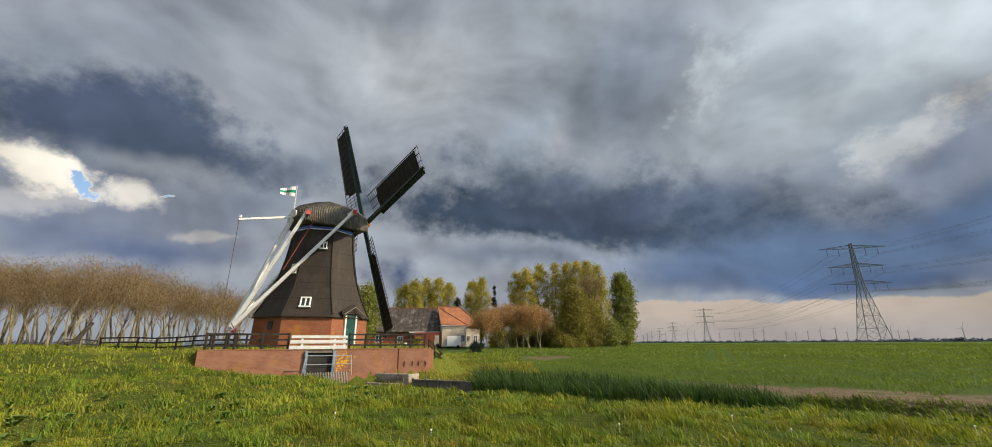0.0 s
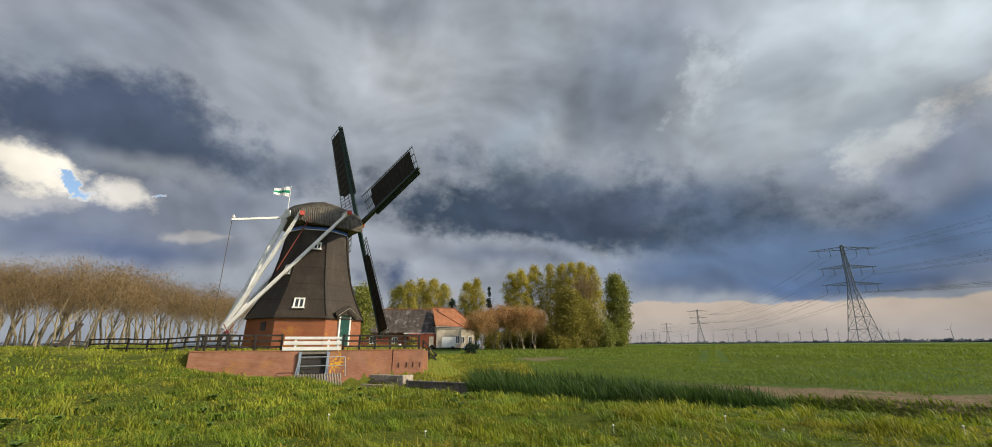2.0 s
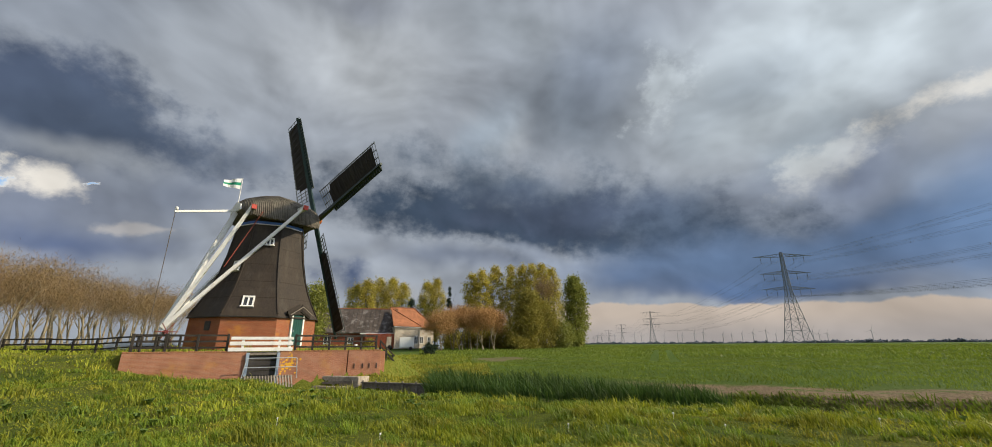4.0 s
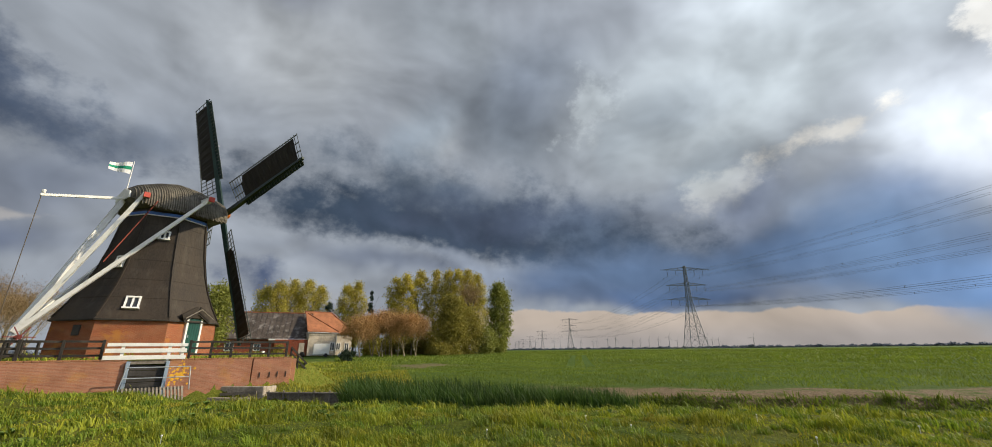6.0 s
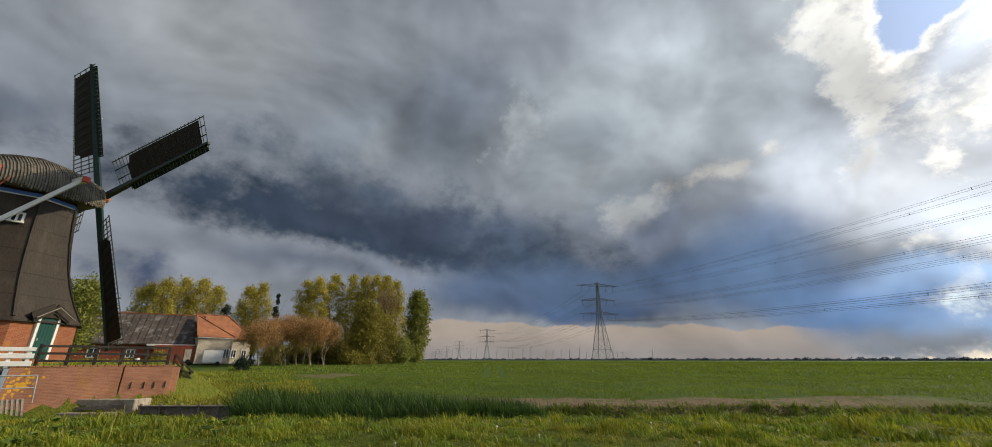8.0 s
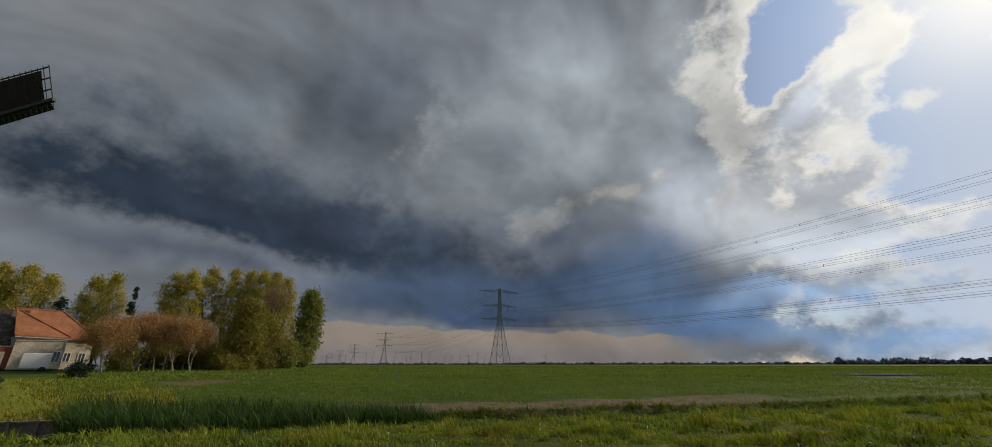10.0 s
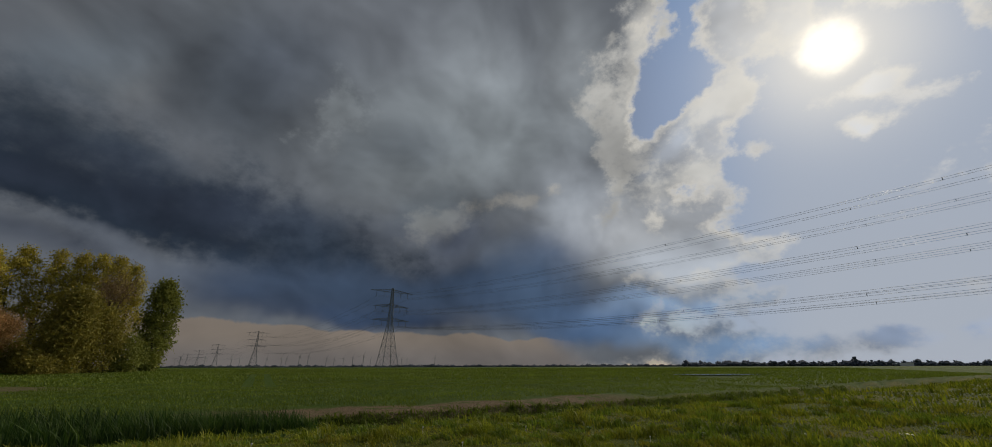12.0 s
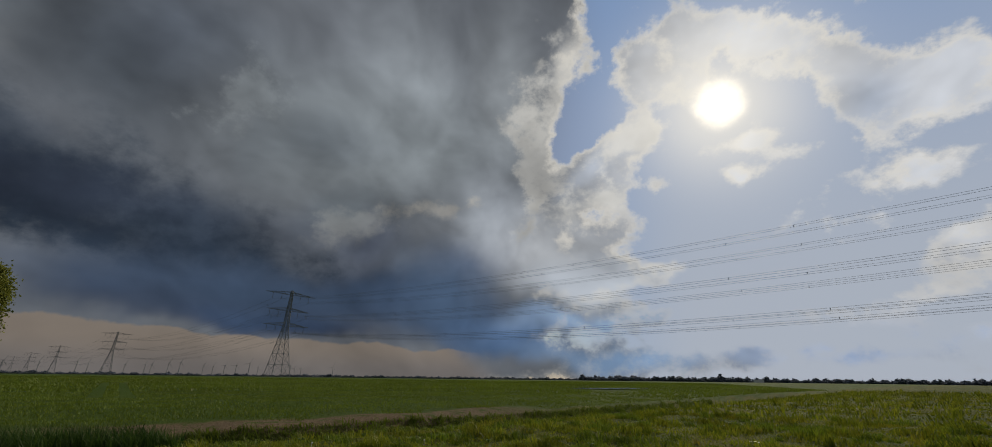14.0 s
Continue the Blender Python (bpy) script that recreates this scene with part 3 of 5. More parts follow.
def stretch_axis(lo, hi, fine, far):
    a = list(np.arange(lo, hi + fine / 2, fine))
    gap, right = fine, [hi]
    while right[-1] < far:
        gap *= 1.22
        right.append(right[-1] + gap)
    gap, down = fine, [lo]
    while down[-1] > -far:
        gap *= 1.22
        down.append(down[-1] - gap)
    return np.array(down[:0:-1] + a + right[1:])


def ground_material():
    mat = bpy.data.materials.new("verge_and_field")
    mat.use_nodes = True
    mat.node_tree.nodes.clear()
    n = Nodes(mat.node_tree)
    pos = n.put("ShaderNodeNewGeometry").outputs["Position"]
    x, y, z = n.put("ShaderNodeSeparateXYZ", {0: pos}).outputs
    wob = n.math("MULTIPLY_ADD", n.noise(pos, 0.35, 5), 3.0, -1.5)
    s = n.math("ADD", n.math("MULTIPLY", n.math("SUBTRACT", n.math("MULTIPLY_ADD", x, 0.49, y), 21.6), 0.898), wob)
    patch = n.noise(pos, 0.22, 5)
    fine = n.noise(pos, 9.0, 5, 0.65)
    verge = n.mix(n.ramp(patch, 0.38, 0.66), (0.075, 0.11, 0.009, 1), (0.15, 0.148, 0.016, 1))
    verge = n.mix(n.ramp(fine, 0.35, 0.75), n.mix(0.5, verge, (0.02, 0.03, 0.006, 1)), verge)
    rows = n.noise(n.vmath("MULTIPLY", pos, (0.35, 0.35, 1)), 1.0, 6, 0.6)
    crop = n.mix(n.ramp(n.noise(pos, 0.03, 4), 0.35, 0.65), (0.058, 0.1, 0.01, 1), (0.075, 0.116, 0.013, 1))
    crop = n.mix(n.math("MULTIPLY", n.ramp(fine, 0.4, 0.8), 0.5), crop, (0.03, 0.07, 0.012, 1))
    crop = n.mix(n.math("MULTIPLY", n.ramp(rows, 0.45, 0.75), 0.35), crop, (0.1, 0.13, 0.035, 1))
    soil = n.mix(n.ramp(fine, 0.35, 0.7), (0.12, 0.085, 0.05, 1), (0.24, 0.18, 0.115, 1))
    col = n.mix(n.ramp(s, 2.6, 3.6), verge, crop)
    bare = n.math("MULTIPLY", n.ramp(s, 1.9, 2.5), n.ramp(s, 5.4, 4.4))
    bare = n.math("MULTIPLY", bare, n.math("MULTIPLY", n.ramp(x, 6.0, 13.0), n.ramp(x, 36.0, 26.0)))
    spot_x = n.math("POWER", n.math("DIVIDE", n.math("SUBTRACT", x, 5.6), 5.0), 2.0)
    spot_y = n.math("POWER", n.math("DIVIDE", n.math("SUBTRACT", y, 48.0), 6.0), 2.0)
    bare = n.math("MAXIMUM", bare, n.math("MULTIPLY", n.ramp(n.math("ADD", n.math("ADD", spot_x, spot_y), wob), 1.6, 0.2), 0.7))
    col = n.mix(n.math("MULTIPLY", bare, n.ramp(n.noise(pos, 1.3, 5), 0.28, 0.5)), col, soil)
    yard = n.math("MULTIPLY", n.ramp(y, 24.0, 28.0), n.math("MULTIPLY", n.ramp(x, 2.0, -3.0), n.ramp(y, 75.0, 60.0)))
    col = n.mix(n.math("MULTIPLY", yard, 0.6), col, n.mix(n.ramp(fine, 0.3, 0.7), (0.14, 0.17, 0.02, 1), (0.27, 0.24, 0.045, 1)))
    mud = n.ramp(z, -0.85, -1.1)
    col = n.mix(mud, col, (0.05, 0.045, 0.03, 1))
    hgt = n.put("ShaderNodeBump", {"Height": n.math("ADD", fine, n.noise(pos, 2.0, 5)), "Strength": 0.9, "Distance": 0.12}).outputs[0]
    bsdf = n.put("ShaderNodeBsdfPrincipled", {"Base Color": col, "Roughness": 0.9, "Specular IOR Level": 0.15, "Normal": hgt})
    n.put("ShaderNodeOutputMaterial", {"Surface": bsdf.outputs[0]})
    return mat


gx, gy = stretch_axis(-34, 34, 0.4, 4200), stretch_axis(-10, 42, 0.3, 4200)
GX, GY = np.meshgrid(gx, gy)
GZ = ground_height(GX, GY)
nx, ny = len(gx), len(gy)
idx = np.arange(nx * ny).reshape(ny, nx)
quads = np.stack([idx[:-1, :-1], idx[:-1, 1:], idx[1:, 1:], idx[1:, :-1]], -1).reshape(-1, 4)
ground = raw_mesh("ground", np.stack([GX, GY, GZ], -1).reshape(-1, 3), quads, ground_material())
ground.data.polygons.foreach_set("use_smooth", np.ones(len(quads), dtype=bool))
tagged(ground, "rough green verge running into a flat wheat field", "ground", kind="structure")


def gz(x, y):
    return float(ground_height(x, y))
# ---- the windmill ----
MILL = Vector((-14.66, 33.72, 1.45))
MILL_AXIS = 48.1
mill = thing("windmill", MILL, "black octagonal smock windmill on a brick base with white tail beams", "windmill")
AX = azimuth(MILL_AXIS)
SIDE = azimuth(MILL_AXIS + 90)
UP = Vector((0, 0, 1))


def mill_at(a, b, z):
    """A place on the mill: a along its shaft, b to its right, z over the camera's ground."""
    return AX * a + SIDE * b + UP * (z - MILL.z)


def octagon(r, z, flare=0.0):
    return [azimuth(6.5 + 45 * k, r) + UP * (z - MILL.z) for k in range(8)]


base = part("brick_base", wall_uv(loft([octagon(4.42, 1.2), octagon(4.34, 3.66)])), M["brick"], mill, "orange-red brick base with patches of lichen")
PROFILE = ((3.55, 4.5), (3.75, 4.4), (4.6, 3.93), (5.6, 3.48), (6.8, 3.08), (8.2, 2.77), (9.6, 2.56), (10.95, 2.42))


def smock_radius(z):
    for (z0, r0), (z1, r1) in zip(PROFILE, PROFILE[1:]):
        if z <= z1:
            return r0 + (r1 - r0) * (z - z0) / (z1 - z0)
    return PROFILE[-1][1]


part("smock", loft([octagon(r, z) for z, r in PROFILE]), M["felt"], mill, "smock clad in black-brown bitumen felt with pale streaks")
for k in range(8):
    part("corner_strip", polybar([azimuth(6.5 + 45 * k, r + 0.01) + UP * (z - MILL.z) for z, r in PROFILE[1:]], 0.1), M["felt"], mill)
for z in (4.9, 6.1, 7.4, 8.7, 9.9):
    r = smock_radius(z)
    part("felt_seam", loft([octagon(r + 0.012, z - 0.025), octagon(r + 0.012, z + 0.025)]), M["felt"], mill)
part("skirt_board", loft([octagon(4.55, 3.5), octagon(4.55, 3.58), octagon(4.4, 3.6)]), M["black"], mill)
part("white_band", loft([octagon(2.53, 10.5), octagon(2.52, 10.56)]), M["white"], mill, "thin white painted band")
part("blue_band", loft([octagon(2.53, 10.57), octagon(2.51, 10.76)]), M["blue"], mill, "blue painted band below the cap")


def face_pose(k, z):
    """The middle of the smock's side between corners k and k + 1, turned and tilted with it."""
    az = 6.5 + 45 * k + 22.5
    r0, r1 = smock_radius(z - 0.4) * math.cos(radians(22.5)), smock_radius(z + 0.4) * math.cos(radians(22.5))
    if z < 3.5:
        r0 = r1 = 4.37 * math.cos(radians(22.5))
    lean = math.degrees(math.atan2(r0 - r1, 0.8))
    p = azimuth(az, (r0 + r1) / 2) + UP * (z - MILL.z)
    return Matrix.Translation(p) @ pose(0, 0, 0, 0, 0, 180 - az) @ pose(0, 0, 0, -lean, 0, 0)


def mill_window(k, shift, z, wide, high):
    m = face_pose(k, z) @ Matrix.Translation((shift, 0, 0))
    bm = bmesh.new()
    t = 0.09
    add_box(bm, (-wide / 2 + t / 2, -0.04, 0), (t, 0.16, high))
    add_box(bm, (wide / 2 - t / 2, -0.04, 0), (t, 0.16, high))
    add_box(bm, (0, -0.04, high / 2 - t / 2), (wide - 2 * t, 0.158, t))
    add_box(bm, (0, -0.05, -high / 2 + t / 2), (wide + 0.1, 0.22, t))
    frame_ob = part("window", bm, M["white"], mill, "small white framed window")
    frame_ob.matrix_basis = m
    part("mullion", box((0, -0.05, 0), (0.09, 0.1, high - 2 * t)), M["white"], frame_ob)
    for sx in (-1, 1):
        part("pane", box((sx * wide / 4, -0.012, 0), (wide / 2 - 0.06, 0.012, high - 2 * t)), M["glass"], frame_ob)


mill_window(3, -0.3, 4.55, 0.72, 0.86)
mill_window(3, 0.3, 9.15, 0.56, 0.62)
mill_window(4, 0.55, 7.2, 0.7, 0.8)

# door under its little gable
dm = face_pose(2, 2.7)
door = part("door", box((0, -0.03, 0), (0.86, 0.1, 2.1)), M["green"], mill, "dark green plank door")
door.matrix_basis = dm
for i in range(1, 5):
    part("plank_joint", box((-0.43 + i * 0.172, -0.083, 0), (0.012, 0.008, 2.08)), M["darkgreen"], door)
jamb = bmesh.new()
add_box(jamb, (-0.5, -0.05, 0), (0.13, 0.16, 2.2))
add_box(jamb, (0.5, -0.05, 0), (0.13, 0.16, 2.2))
add_box(jamb, (0, -0.05, 1.14), (1.13, 0.158, 0.09))
part("door_frame", jamb, M["white"], door, "white door frame")
part("door_handle", box((-0.33, -0.11, -0.05), (0.04, 0.06, 0.16)), M["steel"], door)
hood = bmesh.new()
for sx in (-1, 1):
    add_beam(hood, (sx * 1.0, -0.22, 1.05), (0, -0.22, 1.62), 0.09, 0.5)
tri = [hood.verts.new(p) for p in ((-0.95, 0.1, 1.1), (0.95, 0.1, 1.1), (0, 0.1, 1.6), (-0.95, -0.2, 1.1), (0.95, -0.2, 1.1), (0, -0.2, 1.6))]
for f in ((0, 1, 2), (3, 5, 4), (0, 3, 4, 1), (1, 4, 5, 2), (2, 5, 3, 0)):
    hood.faces.new([tri[i] for i in f])
part("door_hood", hood, M["felt"], door, "small felt-covered gable")
trim = bmesh.new()
for sx in (-1, 1):
    add_beam(trim, (sx * 1.02, -0.49, 1.02), (0, -0.49, 1.64), 0.05)
part("hood_trim", trim, M["oldwood"], door)
# bricked niche on the shaded side
niche = part("niche", box((0, -0.02, 0), (0.5, 0.1, 0.6)), M["boards"], mill, "small blind window niche")
niche.matrix_basis = face_pose(4, 2.95) @ Matrix.Translation((0.5, 0, 0))

# cap: a boat-shaped roof of upright shingles
STATIONS = ((-2.75, 1.35, 12.35, 11.5), (-2.3, 2.25, 12.75, 11.1), (-1.3, 2.75, 13.2, 10.95), (-0.2, 2.95, 13.5, 10.9), (1.0, 2.9, 13.4, 10.9), (2.0, 2.6, 13.15, 10.95), (2.8, 2.1, 12.95, 11.1), (3.1, 1.5, 12.8, 11.4))


def cap_ring(a, w, top, low):
    pts = []
    for b, q in ((1.0, 0.0), (0.99, 0.16), (0.93, 0.38), (0.8, 0.6), (0.55, 0.82), (0.25, 0.96), (0.0, 1.0)):
        pts.append((b * w, low + (top - low) * q))
    ring = [mill_at(a, b, z) for b, z in pts] + [mill_at(a, -b, z) for b, z in pts[-2::-1]]
    return ring


cap = part("cap", loft([cap_ring(*s) for s in STATIONS]), M["shingle"], mill, "boat-shaped cap clad with weathered grey shingles")
part("cap_ridge", loft([[mill_at(a, b, t + 0.02 + h) for b, h in ((-0.3, -0.12), (0, 0.06), (0.3, -0.12))] for a, w, t, l in STATIONS], closed=False), M["black"], cap, "black felt ridge strip")
# rows of shingles stand proud of the roof
for j in range(46):
    a = -2.6 + j * 0.122
    for s0, s1 in zip(STATIONS, STATIONS[1:]):
        if s0[0] <= a <= s1[0]:
            q = (a - s0[0]) / (s1[0] - s0[0])
            w, top, low = (s0[i] + (s1[i] - s0[i]) * q for i in (1, 2, 3))
    ring = cap_ring(a, w + 0.03, top + 0.02, low - 0.05 - 0.05 * (j % 3))
    part("shingle_course", polybar(ring[:6], 0.07, 0.075), M["shingle"], cap)
part("cap_rear_board", loft([[mill_at(-2.78, b, z) for b, z in ((1.2, 11.55), (1.1, 12.0), (0.0, 12.4), (-1.1, 12.0), (-1.2, 11.55))], [mill_at(-2.86, b, z) for b, z in ((1.2, 11.55), (1.1, 12.0), (0.0, 12.4), (-1.1, 12.0), (-1.2, 11.55))]]), M["white"], cap, "pale painted rear boards")

# tail beams
FOOT = (-5.75, 0.0, 2.85)
def tail_beam(name, top, wide, b=0.0, label=""):
    part(name, beam(mill_at(FOOT[0], b, FOOT[2] - 0.05), mill_at(*top), wide, sides=4, tip=0.85), M["white"], mill, label)


tail_beam("tail_pole", (-2.6, 0.0, 12.1), 0.36, 0.0, "thick white tail pole")
tail_beam("long_brace", (0.85, 3.62, 12.0), 0.24, 0.16, "long white brace")
tail_beam("long_brace", (0.85, -3.62, 12.0), 0.24, -0.16, "long white brace")
tail_beam("short_brace", (-2.3, 2.05, 11.75), 0.24, 0.1, "short white brace")
tail_beam("short_brace", (-2.3, -2.05, 11.75), 0.24, -0.1, "short white brace")
part("front_crossbeam", beam(mill_at(0.85, 3.8, 11.95), mill_at(0.85, -3.8, 11.95), 0.3), M["white"], mill)
part("rear_crossbeam", beam(mill_at(-2.3, 2.3, 11.6), mill_at(-2.3, -2.3, 11.6), 0.28), M["white"], mill)
for a, b, z in ((0.85, 3.82, 11.95), (0.85, -3.82, 11.95), (-2.3, 2.34, 11.6), (-2.3, -2.34, 11.6)):
    sgn = 1 if b > 0 else -1
    part("beam_end", beam(mill_at(a, b, z), mill_at(a, b + sgn * 0.12, z), 0.34), M["red"], mill, "red painted beam end")
# winch at the foot of the tail
winch = part("winch", beam(mill_at(-5.6, -0.55, 2.55), mill_at(-5.6, 0.75, 2.55), 0.24, sides=10), M["oxblood"], mill, "dark red winding winch")
for k in range(6):
    a = k * math.pi / 3
    part("winch_spoke", beam(mill_at(-5.6, 0.8, 2.55), mill_at(-5.6 + 0.62 * math.cos(a), 0.8, 2.55 + 0.62 * math.sin(a)), 0.05), M["oxblood"], winch)
part("tail_shoe", beam(mill_at(-5.78, 0, 2.1), mill_at(-5.72, 0, 2.95), 0.3), M["steel"], mill)
# boom at the rear with its rope, flag pole and flag
part("boom", beam(mill_at(-2.5, 0.0, 11.75), mill_at(-6.5, 0.0, 10.75), 0.17, tip=0.8), M["white"], mill, "white horizontal boom")
part("boom_block", box(mill_at(-6.4, 0, 11.0), (0.16, 0.16, 0.22), bevel=0.03), M["white"], mill)
part("boom_rope", beam(mill_at(-6.45, 0, 10.7), mill_at(-6.45, 0, 2.0), 0.03), M["rope"], mill)
part("brake_rope", beam(mill_at(-1.7, 2.6, 11.3), mill_at(-3.5, 2.4, 6.9), 0.05), M["redrope"], mill, "red brake rope")
pole = part("flag_pole", beam(mill_at(-2.75, 0, 12.1), mill_at(-2.75, 0, 14.45), 0.07, sides=8, tip=0.7), M["white"], mill)
fl = azimuth(255)
for band, (lo, hi), col in (("flag_top", (0.34, 0.0), "flagwhite"), ("flag_stripe", (0.6, 0.34), "flaggreen"), ("flag_bottom", (0.92, 0.6), "flagwhite")):
    rings = []
    for i in range(9):
        q = i / 8
        off = fl * (0.06 + 1.15 * q) + azimuth(165) * (0.13 * math.sin(q * 7) * q ** 0.5)
        drop = 0.28 * q
        k = 1 - 0.45 * q
        rings.append([mill_at(-2.75, 0, 14.4) + off - UP * (drop + lo * k), mill_at(-2.75, 0, 14.4) + off - UP * (drop + hi * k)])
    part(band, loft(rings, closed=False), M[col], pole, "wind-blown flag, white with a green stripe" if band == "flag_top" else "")

# shaft, hub and four sails
TILT = 11.1
HUB = mill_at(3.45, 0, 12.34)
sail_x = SIDE
sail_ax = (AX * math.cos(radians(TILT)) + UP * math.sin(radians(TILT))).normalized()
sail_z = sail_x.cross(sail_ax).normalized()
sail_z = sail_z if sail_z.z > 0 else -sail_z
part("wind_shaft", beam(HUB - sail_ax * 1.1, HUB + sail_ax * 0.35, 0.72, sides=12), M["orange"], mill, "orange-red cast shaft head")
part("shaft_collar", beam(HUB - sail_ax * 0.35, HUB - sail_ax * 0.2, 0.8, sides=12), M["white"], mill)
part("brow_board", loft([[mill_at(3.12, b, z) for b, z in ((1.3, 11.45), (1.1, 12.2), (0.0, 12.75), (-1.1, 12.2), (-1.3, 11.45))], [mill_at(3.2, b, z) for b, z in ((1.3, 11.45), (1.1, 12.2), (0.0, 12.75), (-1.1, 12.2), (-1.3, 11.45))]]), M["darkgreen"], cap)


def sail(angle, which):
    """A sail: stock, leading boards, laths and their hemlaths, and the dark boarded middle."""
    c, s_ = math.cos(radians(angle)), math.sin(radians(angle))
    out = sail_z * c + sail_x * s_
    across = sail_x * c - sail_z * s_
    o = HUB + sail_ax * (0.12 if which % 2 else -0.12)

    def at(r, q, back=0.0):
        twist = -(0.28 - 0.022 * r)
        return o + out * r + across * q * math.cos(twist) - sail_ax * (q * math.sin(twist) + back)

    stock = part("sail", beam(o - out * 0.1, o + out * 10.6, 0.34, tip=0.5), M["darkgreen"], mill, "dark sail with wooden lattice")
    for edge in (-1.85, -1.25, -0.62):
        part("hem_lath", polybar([at(2.0 + i * 1.42, edge) for i in range(7)], 0.05), M["sailbars"], stock)
    for i in range(27):
        r = 2.05 + i * 0.325
        part("bar", beam(at(r, -1.95), at(r, 0.42 if r > 3 else 0.05), 0.042), M["sailbars"], stock)
    cloth = loft([[at(r, -1.72 + (0.45 if r < 3.6 else 0), 0.05), at(r, -0.9, 0.07 + 0.03 * math.sin(r * 9)), at(r, -0.12, 0.05)] for r in np.arange(3.3, 10.2, 0.22)], closed=False)
    part("sail_cloth", cloth, M["sailwood"], stock, "dark sail cloth")
    lead = loft([[at(r, 0.1, 0.02), at(r, 0.42, -0.1), at(r, 0.42, -0.13), at(r, 0.1, -0.03)] for r in (3.0, 5.5, 8.0, 10.4)])
    part("leading_board", lead, M["darkgreen"], stock)
    part("rope_cleat", box(at(6.2, 0.1, -0.25), (0.3, 0.06, 0.06)), M["white"], stock)


for which, angle in enumerate((-11.5, 78.5, 168.5, 258.5)):
    sail(angle, which)
# ---- retaining wall, sluice and fences ----
WALL_TURN = math.degrees(math.atan2(WALL_U[1], WALL_U[0]))
wall = thing("retaining_wall", (WALL_A[0], WALL_A[1], 0), "weathered red brick retaining wall with moss and lichen", "wall", kind="structure", turn=WALL_TURN)
# u along the wall, v behind its face, z up
for u0, u1, top in ((-0.15, 5.2, 1.3), (6.86, 10.55, 1.3), (10.6, 12.6, 1.29)):
    part("wall_length", wall_uv(box(((u0 + u1) / 2, 0.2, (top - 0.9) / 2), (u1 - u0, 0.4, top + 0.9), bevel=0.015)), M["wallbrick"], wall)
part("wall_lintel", wall_uv(box((6.03, 0.22, 1.235), (1.64, 0.36, 0.12))), M["oldwood"], wall)
for u0, u1 in ((-0.15, 5.2), (6.86, 12.6)):
    n_bricks = int((u1 - u0) / 0.24)
    me = None
    for i in range(n_bricks):
        if me is None:
            ob = part("coping_brick", wall_uv(box((0, 0, 0), (0.105 * 2.1, 0.44, 0.07), bevel=0.008)), M["wallbrick"], wall)
            me = ob.data
        else:
            ob = new("coping_brick", me)
            ob.parent = wall
        ob.location = (u0 + 0.12 + i * (u1 - u0) / n_bricks, 0.2, 1.325 + random.uniform(-0.012, 0.01))
        ob.rotation_euler = (0, 0, random.uniform(-0.02, 0.02))
# piece of wall lying back at the far end
part("wing_wall", wall_uv(box((12.75, 1.6, 0.3), (0.3, 2.8, 1.9), bevel=0.02)), M["wallbrick"], wall)
for u in (11.0, 11.5, 11.9, 12.35):
    part("wall_stake", box((u, -0.03, 0.42), (0.04, 0.05, 0.3), bevel=0.01), M["boards"], wall)

sluice = thing("sluice", (WALL_A[0], WALL_A[1], 0), "small sluice with blue-grey posts and dark stop boards", "sluice", turn=WALL_TURN)
for u in (5.27, 6.79):
    part("post", box((u, -0.05, 0.2), (0.15, 0.18, 2.1), bevel=0.01), M["bluegrey"], sluice, "blue-grey steel post")
part("head_beam", box((6.03, -0.02, 1.17), (1.36, 0.12, 0.1), bevel=0.01), M["oldwood"], sluice)
for i in range(5):
    part("stop_board", box((6.03, 0.1 + 0.012 * (i % 2), 0.96 - i * 0.27), (1.36, 0.08, 0.255), bevel=0.012), M["boards"], sluice)

rail = thing("tube_railing", (WALL_A[0], WALL_A[1], 0), "galvanised tube railing in front of the sluice", "railing", turn=WALL_TURN)
for u, lean in ((5.28, -0.14), (7.72, 0.1)):
    part("railing_post", beam((u + lean, -0.75, -0.1), (u, -0.75, 0.98), 0.05, sides=8), M["steel"], rail)
part("top_tube", beam((5.28, -0.75, 0.98), (7.72, -0.75, 0.98), 0.05, sides=8), M["steel"], rail)
part("middle_tube", beam((5.2, -0.75, 0.5), (7.78, -0.75, 0.5), 0.045, sides=8), M["steel"], rail)

rack = thing("debris_rack", (WALL_A[0], WALL_A[1], 0), "leaning rack of grey wooden slats over the channel", "rack", turn=WALL_TURN)
for i in range(17):
    u = 5.3 + i * 0.138
    part("slat", beam((u + 0.13, -1.25, -0.65), (u, -0.95, 0.08), 0.075, 0.05), M["oldwood"], rack)
part("rack_rail", box((6.4, -0.92, 0.0), (2.4, 0.07, 0.09)), M["oldwood"], rack)

lichen = bmesh.new()
rng = np.random.default_rng(3)
for i in range(80):
    u, z = 7.3 + rng.normal(0, 0.3), 0.62 + rng.normal(0, 0.24)
    if 6.9 < u < 8.2 and 0.05 < z < 1.25:
        bmesh.ops.create_icosphere(lichen, subdivisions=1, radius=rng.uniform(0.025, 0.075), matrix=Matrix.Translation((u, 0.0, z)) @ Matrix.Diagonal((1, 0.12, 1, 1)))
tagged(part("lichen", lichen, M["gold"], wall, "orange-yellow lichen crust"), kind="stuff")


